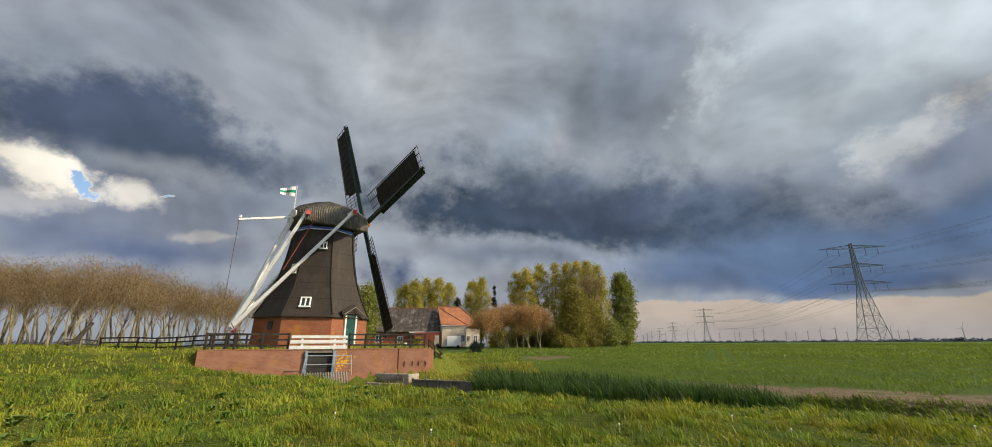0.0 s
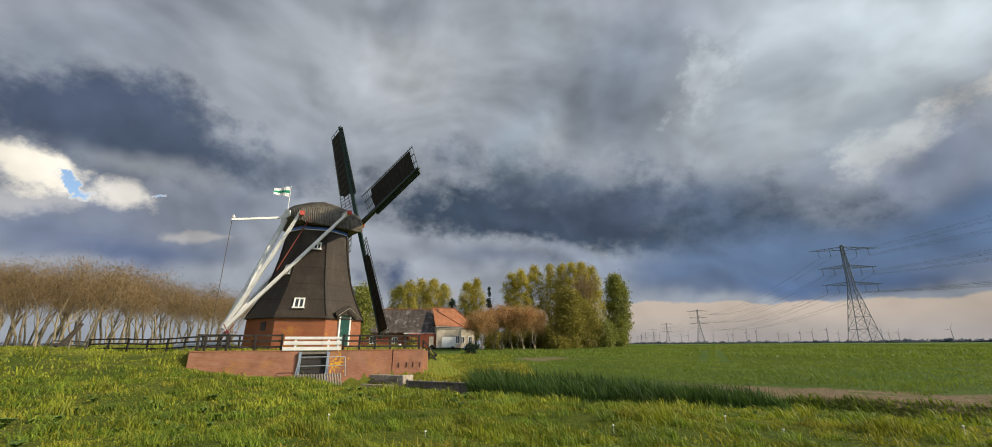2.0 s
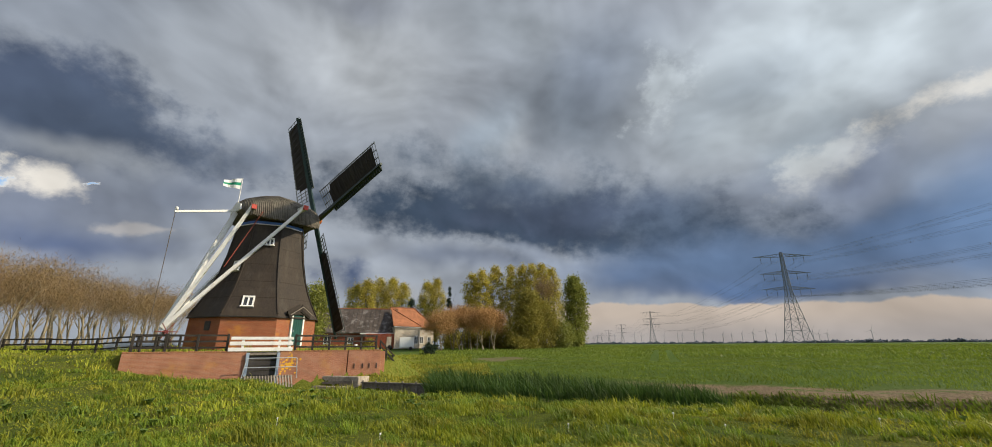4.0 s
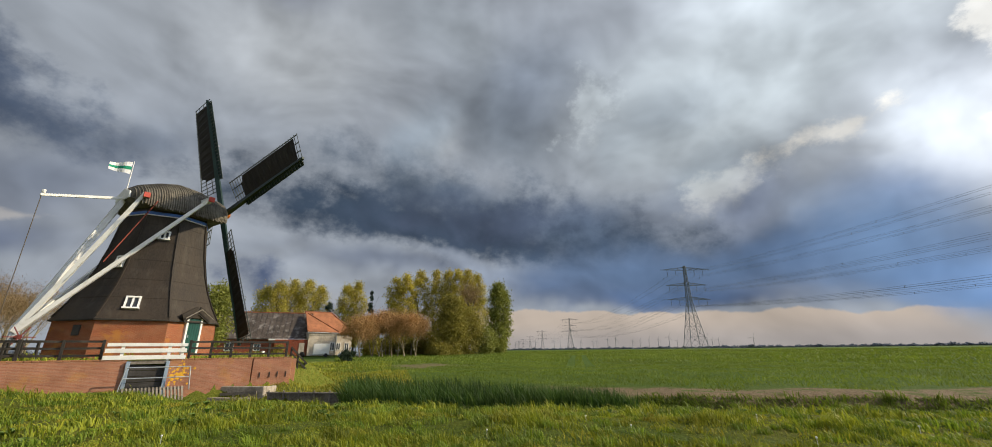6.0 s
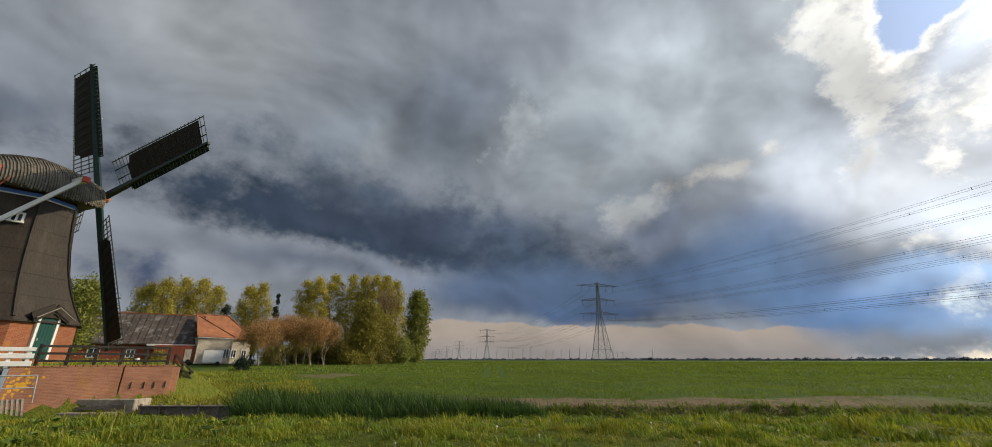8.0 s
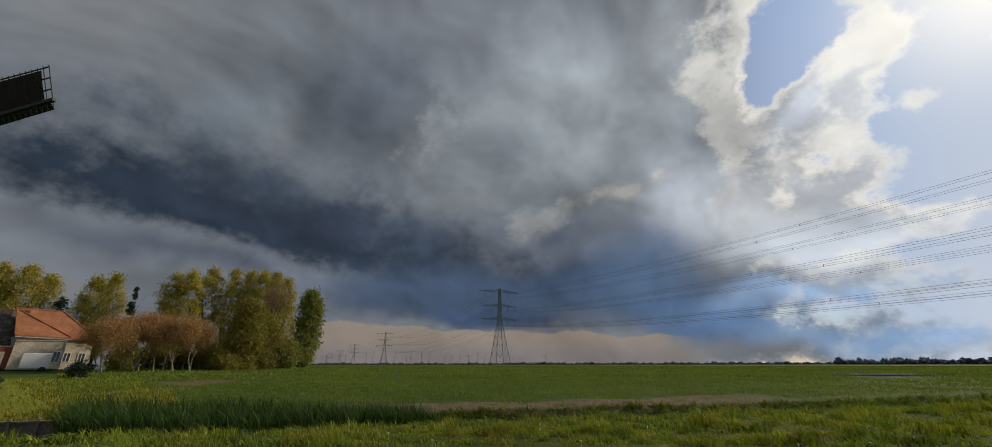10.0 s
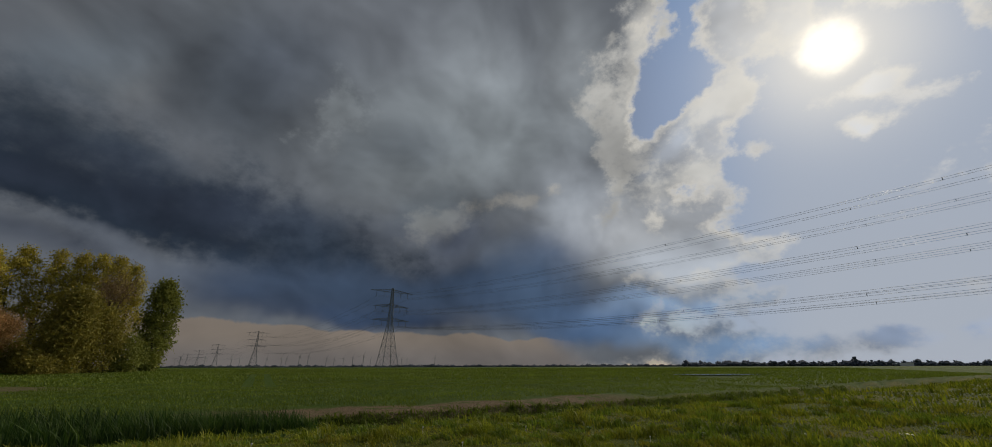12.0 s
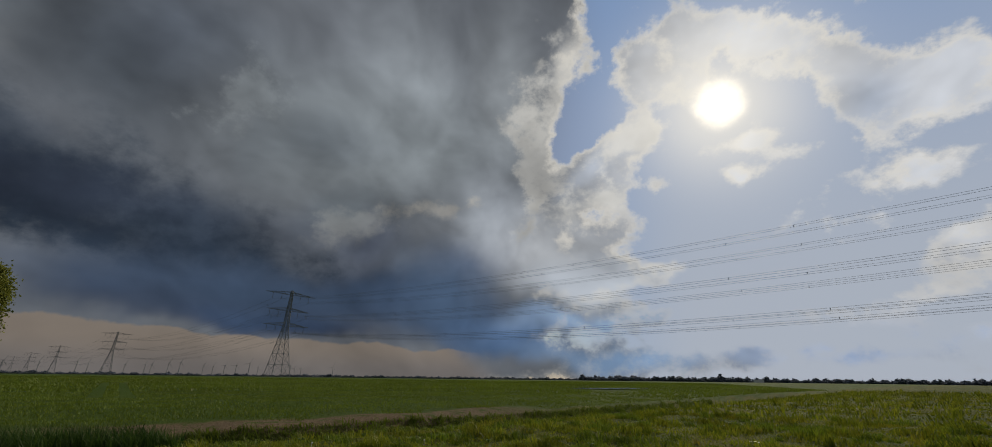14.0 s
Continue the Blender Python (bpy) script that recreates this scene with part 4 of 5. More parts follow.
def white_barrier():
    ob = thing("white_barrier", (WALL_A[0], WALL_A[1], 1.3), "white painted wooden barrier of three broad boards", "barrier", turn=WALL_TURN)
    for z, t in ((0.14, 0.2), (0.46, 0.2), (0.74, 0.16)):
        part("board", box((5.92 - 0.06 * (0.9 - z), -0.02, z), (3.1 + 0.1 * (0.9 - z), 0.045, t), bevel=0.008), M["white"], ob)
    for u in (4.95, 6.75, 7.3):
        part("post", box((u, 0.055, 0.4), (0.13, 0.1, 0.84), bevel=0.01), M["white"], ob)
    return ob


white_barrier()


def post_fence(points, label, mat, height=0.95, rails=(0.88, 0.56, 0.24), gap=1.25, base=None, rail_high=0.1, group="fences round the mill"):
    """A post-and-rail fence along a line of ground points."""
    p0 = Vector((*points[0], base if base is not None else gz(*points[0])))
    ob = thing("wooden_fence", p0, label, "fence", group)
    last = None
    for (x0, y0), (x1, y1) in zip(points, points[1:]):
        n = max(1, round(math.hypot(x1 - x0, y1 - y0) / gap))
        for i in range(n + 1):
            if i == 0 and last is not None:
                continue
            x, y = x0 + (x1 - x0) * i / n, y0 + (y1 - y0) * i / n
            z = base if base is not None else gz(x, y)
            p = Vector((x, y, z)) - p0
            turn = Matrix.Rotation(math.atan2(y1 - y0, x1 - x0), 4, "Z")
            part("post", box(p + Vector((0, 0, height / 2 - 0.15)), (0.12, 0.1, height + 0.3 + random.uniform(-0.03, 0.05)), turn, bevel=0.012), mat, ob)
            if last is not None:
                side = Vector((-(y1 - y0), x1 - x0, 0)).normalized() * -0.07
                for r in rails:
                    sag = random.uniform(-0.015, 0.015)
                    part("rail", beam(last + side + Vector((0, 0, r + sag)), p + side + Vector((0, 0, r)), 0.035, rail_high), mat, ob)
            last = p
    return ob


def wall_point(u, v=0.3):
    return tuple(WALL_A + WALL_U * u + WALL_N * v)


FL = "black tarred post-and-rail fence on the mound"
post_fence([wall_point(7.6), wall_point(12.3)], FL, M["black"], base=1.31, gap=1.0)
post_fence([wall_point(4.2), wall_point(0.1)], FL, M["black"], base=1.31, gap=1.3)
post_fence([(-29.6, 31.6), (-23.0, 30.4), (-16.9, 28.6), (-16.2, 24.2)], FL, M["black"], gap=1.7)
post_fence([(-29.9, 31.7), (-33.2, 32.4)], "grey weathered low wooden fence", M["oldwood"], height=0.8, rails=(0.7, 0.4), gap=1.6)
# the steps beside the wall
stair = thing("stair_rail", (*wall_point(12.5, 0.4), 1.3), "dark wooden rail sloping down beside the wall", "railing", turn=WALL_TURN)
for k in range(3):
    part("stair_post", box((0.1 + k * 0.42, 0, -0.12 - 0.42 * k), (0.09, 0.09, 1.35), bevel=0.01), M["black"], stair)
for h in (0.62, 0.3):
    part("stair_handrail", beam((0.05, -0.07, h), (1.05, -0.07, h - 1.0), 0.04, 0.09), M["black"], stair)

# edging of the channel
edge_dir = Vector((0.898, -0.44, 0))
edging = thing("timber_edging", (-4.85, 25.3, -0.2), "grey wooden bank edging along the water", "edging")
for i in range(5):
    a = edge_dir * (i * 0.86)
    part("plank", beam(a + Vector((0, 0, -0.52)), a + edge_dir * 0.85 + Vector((0, 0, -0.52)), 0.06, 0.6), M["oldwood"], edging)
    part("stake", box(a + Vector((0.02, -0.08, -0.5)), (0.1, 0.1, 0.85), bevel=0.015), M["oldwood"], edging)
part("cap_board", beam(Vector((-0.05, 0, -0.19)), edge_dir * 4.35 + Vector((0, 0, -0.19)), 0.22, 0.06), M["oldwood"], edging)
trough = thing("concrete_edge", (-7.15, 26.45, -0.08), "low grey concrete channel wall with a worn top", "channel wall", turn=-26.1)
part("edge_block", box((0, 0.05, -0.34), (4.6, 0.28, 0.66), bevel=0.03), M["concrete"], trough)
part("edge_sill", box((-0.1, -0.5, -0.62), (4.3, 0.3, 0.2), bevel=0.02), M["concrete"], trough)
part("edge_return", box((2.2, 0.5, -0.28), (0.22, 0.8, 0.5), bevel=0.02), M["concrete"], trough)
part("loose_plank", beam((-2.0, -0.25, -0.5), (2.0, -0.2, -0.28), 0.06, 0.14), M["oldwood"], trough)
heap = bmesh.new()
for i in range(420):
    a, r = rng.uniform(0, 6.28), abs(rng.normal(0, 0.55))
    h = max(0, 0.42 - 0.35 * r)
    c = Vector((r * math.cos(a) * 1.5, r * math.sin(a) * 0.6, h * rng.uniform(0.3, 1)))
    d = Vector((rng.normal(), rng.normal(), rng.normal(0, 0.4))).normalized() * rng.uniform(0.12, 0.3)
    add_beam(heap, c - d, c + d, 0.025, sides=3)
bmesh.ops.create_icosphere(heap, subdivisions=2, radius=0.5, matrix=Matrix.Diagonal((2.0, 0.9, 0.5, 1)))
hx, hy = wall_point(9.3, -0.75)
heap_ob = link_mesh("straw_heap", heap, M["soil"])
heap_ob.location = (hx, hy, gz(hx, hy))
tagged(heap_ob, "brown heap of cut reed and straw by the wall", "heap", kind="stuff")
water = raw_mesh("water", [(-13.0, 26.2, -1.12), (-12.0, 28.6, -1.12), (62.0, -7.3, -1.12), (61.0, -9.7, -1.12)], [(3, 2, 1, 0)], M["water"])
tagged(water, "still dark ditch water", "water", kind="structure")

# ---- farm behind the mill ----
def roof_slab(pts, thick=0.18):
    bm = bmesh.new()
    lo = [bm.verts.new(Vector(p)) for p in pts]
    hi = [bm.verts.new(Vector(p) + Vector((0, 0, thick))) for p in pts]
    bm.faces.new(lo[::-1])
    bm.faces.new(hi)
    for i in range(len(pts)):
        j = (i + 1) % len(pts)
        bm.faces.new((lo[i], lo[j], hi[j], hi[i]))
    bmesh.ops.recalc_face_normals(bm, faces=bm.faces)
    return bm


def farm_window(parent, x, y, z, wide, high, mat="white"):
    bm = bmesh.new()
    for sx in (-1, 1):
        add_box(bm, (x + sx * (wide / 2 - 0.05), y - 0.03, z), (0.1, 0.1, high))
    for sz in (-1, 1):
        add_box(bm, (x, y - 0.03, z + sz * (high / 2 - 0.05)), (wide - 0.2, 0.098, 0.1))
    w = part("window", bm, M[mat], parent)
    part("pane", box((x, y - 0.005, z), (wide - 0.2, 0.03, high - 0.2)), M["glass"], w)
    part("mullion", box((x, y - 0.035, z), (0.07, 0.06, high - 0.2)), M[mat], w)


FARM_Z = 1.2
barn = thing("barn", (-19.5, 97.5, FARM_Z), "long low barn with grey sheet roof and red brick walls", "barn", turn=6.0)
barn.scale = (1, 1, 1.06)
part("wall", wall_uv(box((-4.3, 4.6, 1.4), (24.0, 9.0, 3.4))), M["farmbrick"], barn)
part("roof", roof_slab([(-16.6, -0.5, 2.9), (6.6, -0.5, 2.9), (7.2, 4.9, 8.2), (-16.6, 4.9, 8.2)]), M["asbestos"], barn, "grey weathered corrugated roof sheets")
part("roof", roof_slab([(-16.6, 10.3, 2.9), (-16.6, 4.9, 8.2), (7.2, 4.9, 8.2), (7.7, 10.3, 2.9)]), M["asbestos"], barn)
part("ridge_tiles", beam((-16.6, 4.9, 8.42), (7.2, 4.9, 8.42), 0.3, 0.2), M["tile"], barn, "red ridge tiles")
for k in range(23):
    x = -16.1 + k
    part("sheet_joint", beam((x, -0.55, 3.1), (x + 0.02 * k, 4.85, 8.42), 0.07, 0.06), M["asbestos"], barn)
part("fascia", box((3.1, -0.55, 2.85), (7.4, 0.12, 0.28)), M["white"], barn, "white fascia board")
part("lean_to", wall_uv(box((3.9, -0.75, 1.3), (6.4, 1.6, 3.0))), M["farmbrick"], barn, "red brick lean-to")
farm_window(barn, -7.5, 0.1, 1.5, 1.6, 1.5)
farm_window(barn, -2.6, 0.1, 1.4, 1.2, 1.3)
part("door", box((5.8, -1.58, 1.1), (1.0, 0.08, 2.1)), M["plaster"], barn)

house = thing("farmhouse", (-9.6, 97.0, FARM_Z), "plastered farmhouse with a hipped orange tile roof", "house", turn=22.0)
house.scale = (1, 1, 1.06)
part("wall", box((0.1, 6.3, 2.0), (5.8, 11.6, 4.5)), M["plaster"], house, "stained pale plaster wall")
part("wall", box((5.2, 8.3, 1.95), (4.4, 10.0, 4.4)), M["plaster"], house)
part("hip_roof", roof_slab([(-3.2, 0.0, 4.3), (3.3, 0.3, 4.2), (-2.4, 6.2, 8.3)]), M["tile"], house, "orange pantile hip")
part("hip_roof", roof_slab([(0.4, 2.9, 4.2), (7.8, 2.9, 4.1), (3.5, 7.6, 8.6), (-2.4, 7.6, 8.6)]), M["tile"], house, "orange pantile roof")
part("hip_roof", roof_slab([(7.8, 2.9, 4.1), (7.8, 13.4, 4.1), (3.5, 9.2, 8.6), (3.5, 7.6, 8.6)]), M["tile"], house)
part("ridge", beam((-2.4, 7.6, 8.8), (3.5, 7.6, 8.8), 0.3, 0.22), M["tile"], house)
for a, b in (((3.3, 0.3, 4.4), (-2.4, 6.2, 8.5)), ((-3.2, 0.0, 4.5), (-2.4, 6.2, 8.5)), ((7.8, 2.9, 4.3), (3.5, 7.6, 8.8))):
    part("hip_tiles", beam(a, b, 0.28, 0.2), M["tile"], house)
farm_window(house, 2.2, 0.47, 1.5, 1.0, 1.7)
farm_window(house, 4.4, 3.27, 1.5, 1.0, 1.5)
farm_window(house, 6.3, 3.27, 1.5, 1.0, 1.5)
part("gutter", beam((-3.2, -0.1, 4.2), (3.3, 0.2, 4.1), 0.12, sides=6), M["greywhite"], house)
part("downpipe", beam((2.95, 0.35, 4.1), (2.95, 0.35, 0.0), 0.1, sides=6), M["greywhite"], house)

cart = thing("box_trailer", (-9.3, 93.0, gz(-9.3, 93.0)), "white box trailer parked beside the house", "trailer", turn=8.0)
part("body", box((0, 0, 1.55), (3.0, 1.8, 2.1), bevel=0.06), M["plasticwhite"], cart)
part("chassis", box((0.1, 0, 0.45), (3.3, 1.5, 0.12)), M["steel"], cart)
for sx in (0.9,):
    for sy in (-0.9, 0.9):
        part("wheel", beam((sx, sy - 0.1, 0.36), (sx, sy + 0.1, 0.36), 0.72, sides=14), M["rubber"], cart)
part("drawbar", beam((-1.6, 0, 0.45), (-2.7, 0, 0.42), 0.1), M["steel"], cart)
for x, y, w, h, mat, lab, nm in ((-5.4, 93.5, 1.4, 0.9, "plasticwhite", "white wrapped bale on the yard", "wrapped_bale"), (-2.0, 95.0, 1.5, 1.0, "plasticwhite", "white wrapped bale on the yard", "wrapped_bale"), (-15.6, 92.0, 1.8, 0.5, "bluesheet", "crumpled blue sheet on the yard", "tarpaulin"), (-13.0, 94.5, 1.1, 1.2, "black", "dark covered heap at the house wall", "covered_heap")):
    bm = bmesh.new()
    bmesh.ops.create_icosphere(bm, subdivisions=3, radius=1.0, matrix=Matrix.Diagonal((w / 2, w / 2.4, h / 2, 1)))
    for v in bm.verts:
        v.co *= 1 + 0.12 * noise.noise(v.co * 3 + Vector((x, y, 0)))
        v.co.z = max(v.co.z, -h * 0.4)
    ob = link_mesh(nm, bm, M[mat])
    ob.location = (x, y, gz(x, y) + h * 0.38)
    tagged(ob, lab, nm.replace("_", " "))
for x, y in ((-8.2, 38.2), (-6.8, 40.0)):
    bm = beam((0, 0, 0), (0, 0, 0.3), 0.24, sides=12, tip=1.25)
    ob = link_mesh("bucket", bm, M["plasticwhite"])
    ob.location = (x, y, gz(x, y) - 0.01)
    tagged(ob, "small white bucket on the mill yard", "bucket", "buckets on the mill yard")
# leaning log among the trees
log = link_mesh("leaning_log", add_beam(beam((0, 0, -0.1), (1.5, 0.3, 2.5), 0.5, sides=7, tip=0.8), (0, 0, 0.3), (-1.2, 0.2, 0.2), 0.45, sides=7), M["barkdark"])
log.location = (-46.2, 45.9, gz(-46.2, 45.9))
tagged(log, "broken dark tree stump at the wood's edge", "stump")
van = thing("grey_tank", (-22.6, 33.4, gz(-22.6, 33.4)), "grey covered tank standing behind the fence", "tank", turn=20)
part("body", box((0, 0, 0.32), (3.4, 1.2, 0.52), bevel=0.1), M["greywhite"], van)
for sx in (-1.1, 1.1):
    part("skid", box((sx, 0, 0.03), (0.14, 1.5, 0.1)), M["steel"], van)
# ---- trees ----
def skeleton(rng, height, stems, fork, lean, levels, spread, split=3):
    """Limbs as (a, b, ra, rb) and the tips where twigs or leaves grow."""
    limbs, tips = [], []

    def grow(p, d, length, r, level):
        n = 3
        for i in range(n):
            d = (d + Vector((rng.normal(0, 0.1), rng.normal(0, 0.1), 0.06))).normalized()
            q = p + d * (length / n)
            limbs.append((p, q, r, r * 0.82))
            if level >= levels - 1:
                tips.append((q, d))
            p, r = q, r * 0.82
        if level < levels:
            for k in range(split):
                a = rng.uniform(0, 6.283)
                nd = (d + Vector((math.cos(a), math.sin(a), rng.uniform(-0.1, 0.5))) * spread * rng.uniform(0.6, 1.2)).normalized()
                grow(p - d * length * rng.uniform(0, 0.45), nd, length * rng.uniform(0.55, 0.8), r * 0.62, level + 1)

    for s in range(stems):
        a = rng.uniform(0, 6.283)
        d = Vector((math.cos(a) * lean, math.sin(a) * lean, 1)).normalized()
        grow(Vector((math.cos(a) * 0.12 * (stems > 1), math.sin(a) * 0.12 * (stems > 1), -0.2)), d, height * fork, height * 0.014 * (1.3 if stems == 1 else 1.1), 0)
    return limbs, tips


def limb_mesh(limbs, sides=5):
    bm = bmesh.new()
    for a, b, ra, rb in limbs:
        if ra > 0.012:
            add_beam(bm, a, b, 2 * ra, sides=sides if ra > 0.06 else 3, tip=rb / ra)
    return bm


def leaf_cloud(rng, centres, per, radius, size, up=0.0, long=1.0, squash=1.0):
    """Small bent leaf clumps scattered round the centres, as verts and triangles."""
    c = np.repeat(np.asarray(centres, float), per, axis=0)
    n = len(c)
    c = c + rng.normal(0, radius, (n, 3)) * (1, 1, squash)
    a = rng.normal(0, 1, (n, 3))
    a[:, 2] = a[:, 2] * (1 + up) + up
    a /= np.linalg.norm(a, axis=1)[:, None]
    b = np.cross(a, rng.normal(0, 1, (n, 3)))
    b /= np.linalg.norm(b, axis=1)[:, None] + 1e-9
    nrm = np.cross(a, b)
    s = size * rng.uniform(0.5, 1.4, n)[:, None]
    v = np.stack([c - a * s * long, c + b * s * 0.5 + nrm * s * 0.15, c + a * s * long, c - b * s * 0.5 + nrm * s * 0.15], 1).reshape(-1, 3)
    i = np.arange(n)[:, None] * 4
    return v, np.concatenate([i + (0, 1, 2), i + (0, 2, 3)], 1).reshape(-1, 3)


def tree_thing(name, label, group, limbs, bark, v, f, leaf, crown="crown"):
    ob = new(name)
    tagged(ob, label, "tree", group)
    part("trunk", limb_mesh(limbs), bark, ob)
    raw_mesh(crown, v, f, leaf, ob)
    return ob


def place_copies(models, spots, scale=(0.9, 1.12), seed=1):
    """Set the models out on the spots: x, y and a height factor."""
    r = random.Random(seed)
    used = set()
    for i, (x, y, k) in enumerate(spots):
        m = models[i % len(models)]
        s = k * r.uniform(*scale)
        at = pose(x, y, gz(x, y) - 0.05, 0, 0, r.uniform(0, 360))
        if id(m) not in used:
            used.add(id(m))
            m.matrix_basis = at @ Matrix.Diagonal((s, s, s, 1))
        else:
            c = copy_thing(m, at)
            c.scale = (s, s, s)


def bare_trees(seed, height, stems, leaf, label, group, name, fork=0.3, lean=0.16, spread=0.55, per=26, bark="bark", twig=0.55, radius=0.5, levels=3, low=0.3, up=0.5, thin=0.14):
    rng = np.random.default_rng(seed)
    limbs, tips = skeleton(rng, height, stems, fork, lean, levels, spread)
    top = max(t[0].z for t in tips)
    k = height / top
    limbs = [(a * k, b * k, ra, rb) for a, b, ra, rb in limbs]
    centres = [tuple(t[0] * k) for t in tips if t[0].z * k > height * low]
    v, f = leaf_cloud(rng, centres, per, radius, twig, up=up, long=1.0)
    # twigs, not leaves: keep them narrow
    v = v.reshape(-1, 4, 3)
    mid = (v[:, 0] + v[:, 2]) / 2
    v[:, 1] = mid + (v[:, 1] - mid) * thin
    v[:, 3] = mid + (v[:, 3] - mid) * thin
    return tree_thing(name, label, group, limbs, M[bark], v.reshape(-1, 3), f, M[leaf], "crown")


wood = [bare_trees(10 + i, 12.0, 1 + (i % 3 == 0), "twig", "tall bare tree with tan budding twigs in a row", "row of bare trees", "bare_tree", fork=0.2, lean=0.12, spread=0.55, per=20, twig=0.28, radius=0.85, low=0.12, up=0.5, thin=0.13) for i in range(6)]
spots = []
wr = random.Random(5)
for i in range(96):
    az = -60 + i * 29.0 / 96
    row = i % 4
    d = (70 + row * 8 + wr.uniform(-2, 2)) + max(0, (az + 43) * 1.1) + max(0, -(az + 48)) * 0.6
    hump = 1.0 + 0.1 * math.sin(i * 0.7) + (0.06 if -47 < az < -40 else 0) - max(0, (az + 40)) * 0.004
    p = azimuth(az, d)
    spots.append((p.x, p.y, hump * (0.68 + 0.075 * row)))
place_copies(wood, spots, (0.92, 1.06), 2)

orchard = [bare_trees(30 + i, 8.6, 2, "rusttwig", "rust-brown budding tree with a spreading crown and pale trunk", "rust-brown trees before the farm", "budding_tree", fork=0.11, lean=0.3, spread=0.75, levels=4, per=15, twig=0.22, radius=0.6, low=0.14, up=0.1, thin=0.25, bark="bark") for i in range(4)]
place_copies(orchard, [(azimuth(a, d).x, azimuth(a, d).y, k) for a, d, k in ((-1.6, 86, 0.7), (-0.6, 84, 0.9), (0.3, 88, 1.02), (1.8, 86, 1.0), (3.4, 89, 1.04), (4.9, 87, 1.0), (6.3, 90, 0.95), (2.6, 96, 1.0), (0.9, 96, 1.0), (5.6, 97, 0.98))], (0.97, 1.05), 3)


def leafy_tree(seed, name, height, radius, low, leaf, label, group, size=0.26, per=44, clumps=120, taper=0.6, bark="barkdark", category="tree", clump_r=0.75):
    """A tree with a crown of many clumps; low: where the crown begins, taper: how far it narrows at the top."""
    rng = np.random.default_rng(seed)
    limbs, tips = skeleton(rng, height * 0.9, 1, 0.3, 0.04, 2, 0.45)
    k = height * 0.9 / max(t[0].z for t in tips)
    limbs = [(Vector((a.x * 0.8, a.y * 0.8, a.z * k)), Vector((b.x * 0.8, b.y * 0.8, b.z * k)), ra, rb) for a, b, ra, rb in limbs]
    centres = []
    lobes = [(rng.uniform(0, 6.28), rng.uniform(0.75, 1.1)) for _ in range(7)]
    while len(centres) < clumps:
        z = rng.uniform(low, 1.0)
        q = (z - low) / (1 - low)
        prof = math.sin(min(1.0, q * 1.6 + 0.12) * math.pi / 2) * (1 - max(0, q - 0.35) / 0.65 * taper) * (1 - 0.75 * max(0, q - 0.86) / 0.14)
        a = rng.uniform(0, 6.28)
        lobe = lobes[int(a / 6.2832 * 7) % 7][1] * (0.85 + 0.3 * noise.noise(Vector((math.cos(a) * 1.5, math.sin(a) * 1.5, z * 5 + seed))))
        r = radius * prof * lobe * math.sqrt(rng.uniform(0.15, 1.0))
        centres.append((r * math.cos(a), r * math.sin(a), z * height))
    v, f = leaf_cloud(rng, centres, per, clump_r * radius * 0.22, size, up=0.2)
    ob = tree_thing(name, label, group, limbs, M[bark], v, f, M[leaf])
    ob["category"] = category
    return ob


GROVE = "trees round the farm"
def grove(seed, name, az, d, top_el, radius, low, leaf, label, **more):
    p = azimuth(az, d)
    h = 1.6 + d * math.tan(radians(top_el)) - gz(p.x, p.y)
    t = leafy_tree(seed, name, h, radius, low, leaf, label, GROVE, **more)
    t.matrix_basis = pose(p.x, p.y, gz(p.x, p.y) - 0.05)


YP = "tall poplar in yellow-green young leaf behind the farm"
for i, (az, d, el, r) in enumerate(((-12.6, 128, 7.6, 3.4), (-11.2, 126, 8.4, 3.2), (-9.6, 128, 8.6, 3.3), (-8.0, 127, 8.5, 3.2), (-6.5, 130, 7.9, 3.2), (-3.2, 125, 8.2, 3.0), (-2.0, 127, 8.7, 2.9), (3.0, 120, 9.4, 3.0), (4.3, 118, 9.9, 3.0), (6.2, 121, 10.5, 3.0), (8.4, 120, 10.5, 3.0), (10.0, 122, 10.7, 3.1), (11.4, 119, 10.8, 3.0), (12.8, 121, 10.7, 3.1), (14.2, 123, 10.2, 3.2))):
    grove(60 + i, "poplar", az, d, el, r * 1.3, 0.12, "youngleaf", YP, taper=0.5, clumps=170, per=64, size=0.19, clump_r=0.6)
grove(90, "poplar", 17.1, 112, 8.7, 3.9, 0.0, "leaf", "dense green columnar poplar at the edge of the field", taper=0.35, clumps=260, per=55)
grove(91, "conifer", -0.2, 110, 7.9, 1.0, 0.05, "conifer", "slender dark conifer between the poplars", taper=0.9, clumps=70, per=40, size=0.2)
grove(92, "conifer", -5.3, 112, 5.9, 2.2, 0.05, "conifer", "dark broad conifer behind the roof", taper=0.8, clumps=90, per=40, size=0.2)
grove(93, "broadleaf_tree", -17.2, 88, 7.4, 4.4, 0.25, "leaf", "round green tree behind the mill", taper=0.55, clumps=150, per=40, size=0.24)
grove(94, "shrub_tree", 10.6, 96, 6.9, 5.0, 0.0, "oliveleaf", "large olive-green bushy tree by the field", taper=0.7, clumps=330, per=46, size=0.22)
grove(95, "shrub_tree", 12.9, 100, 5.4, 4.6, 0.0, "oliveleaf", "large olive-green bushy tree by the field", taper=0.6, clumps=150, per=46, size=0.22)
grove(96, "bush", 15.2, 104, 2.7, 3.6, 0.0, "leaf", "round green bush under the poplar", taper=0.3, clumps=120, per=46, size=0.2, category="bush")
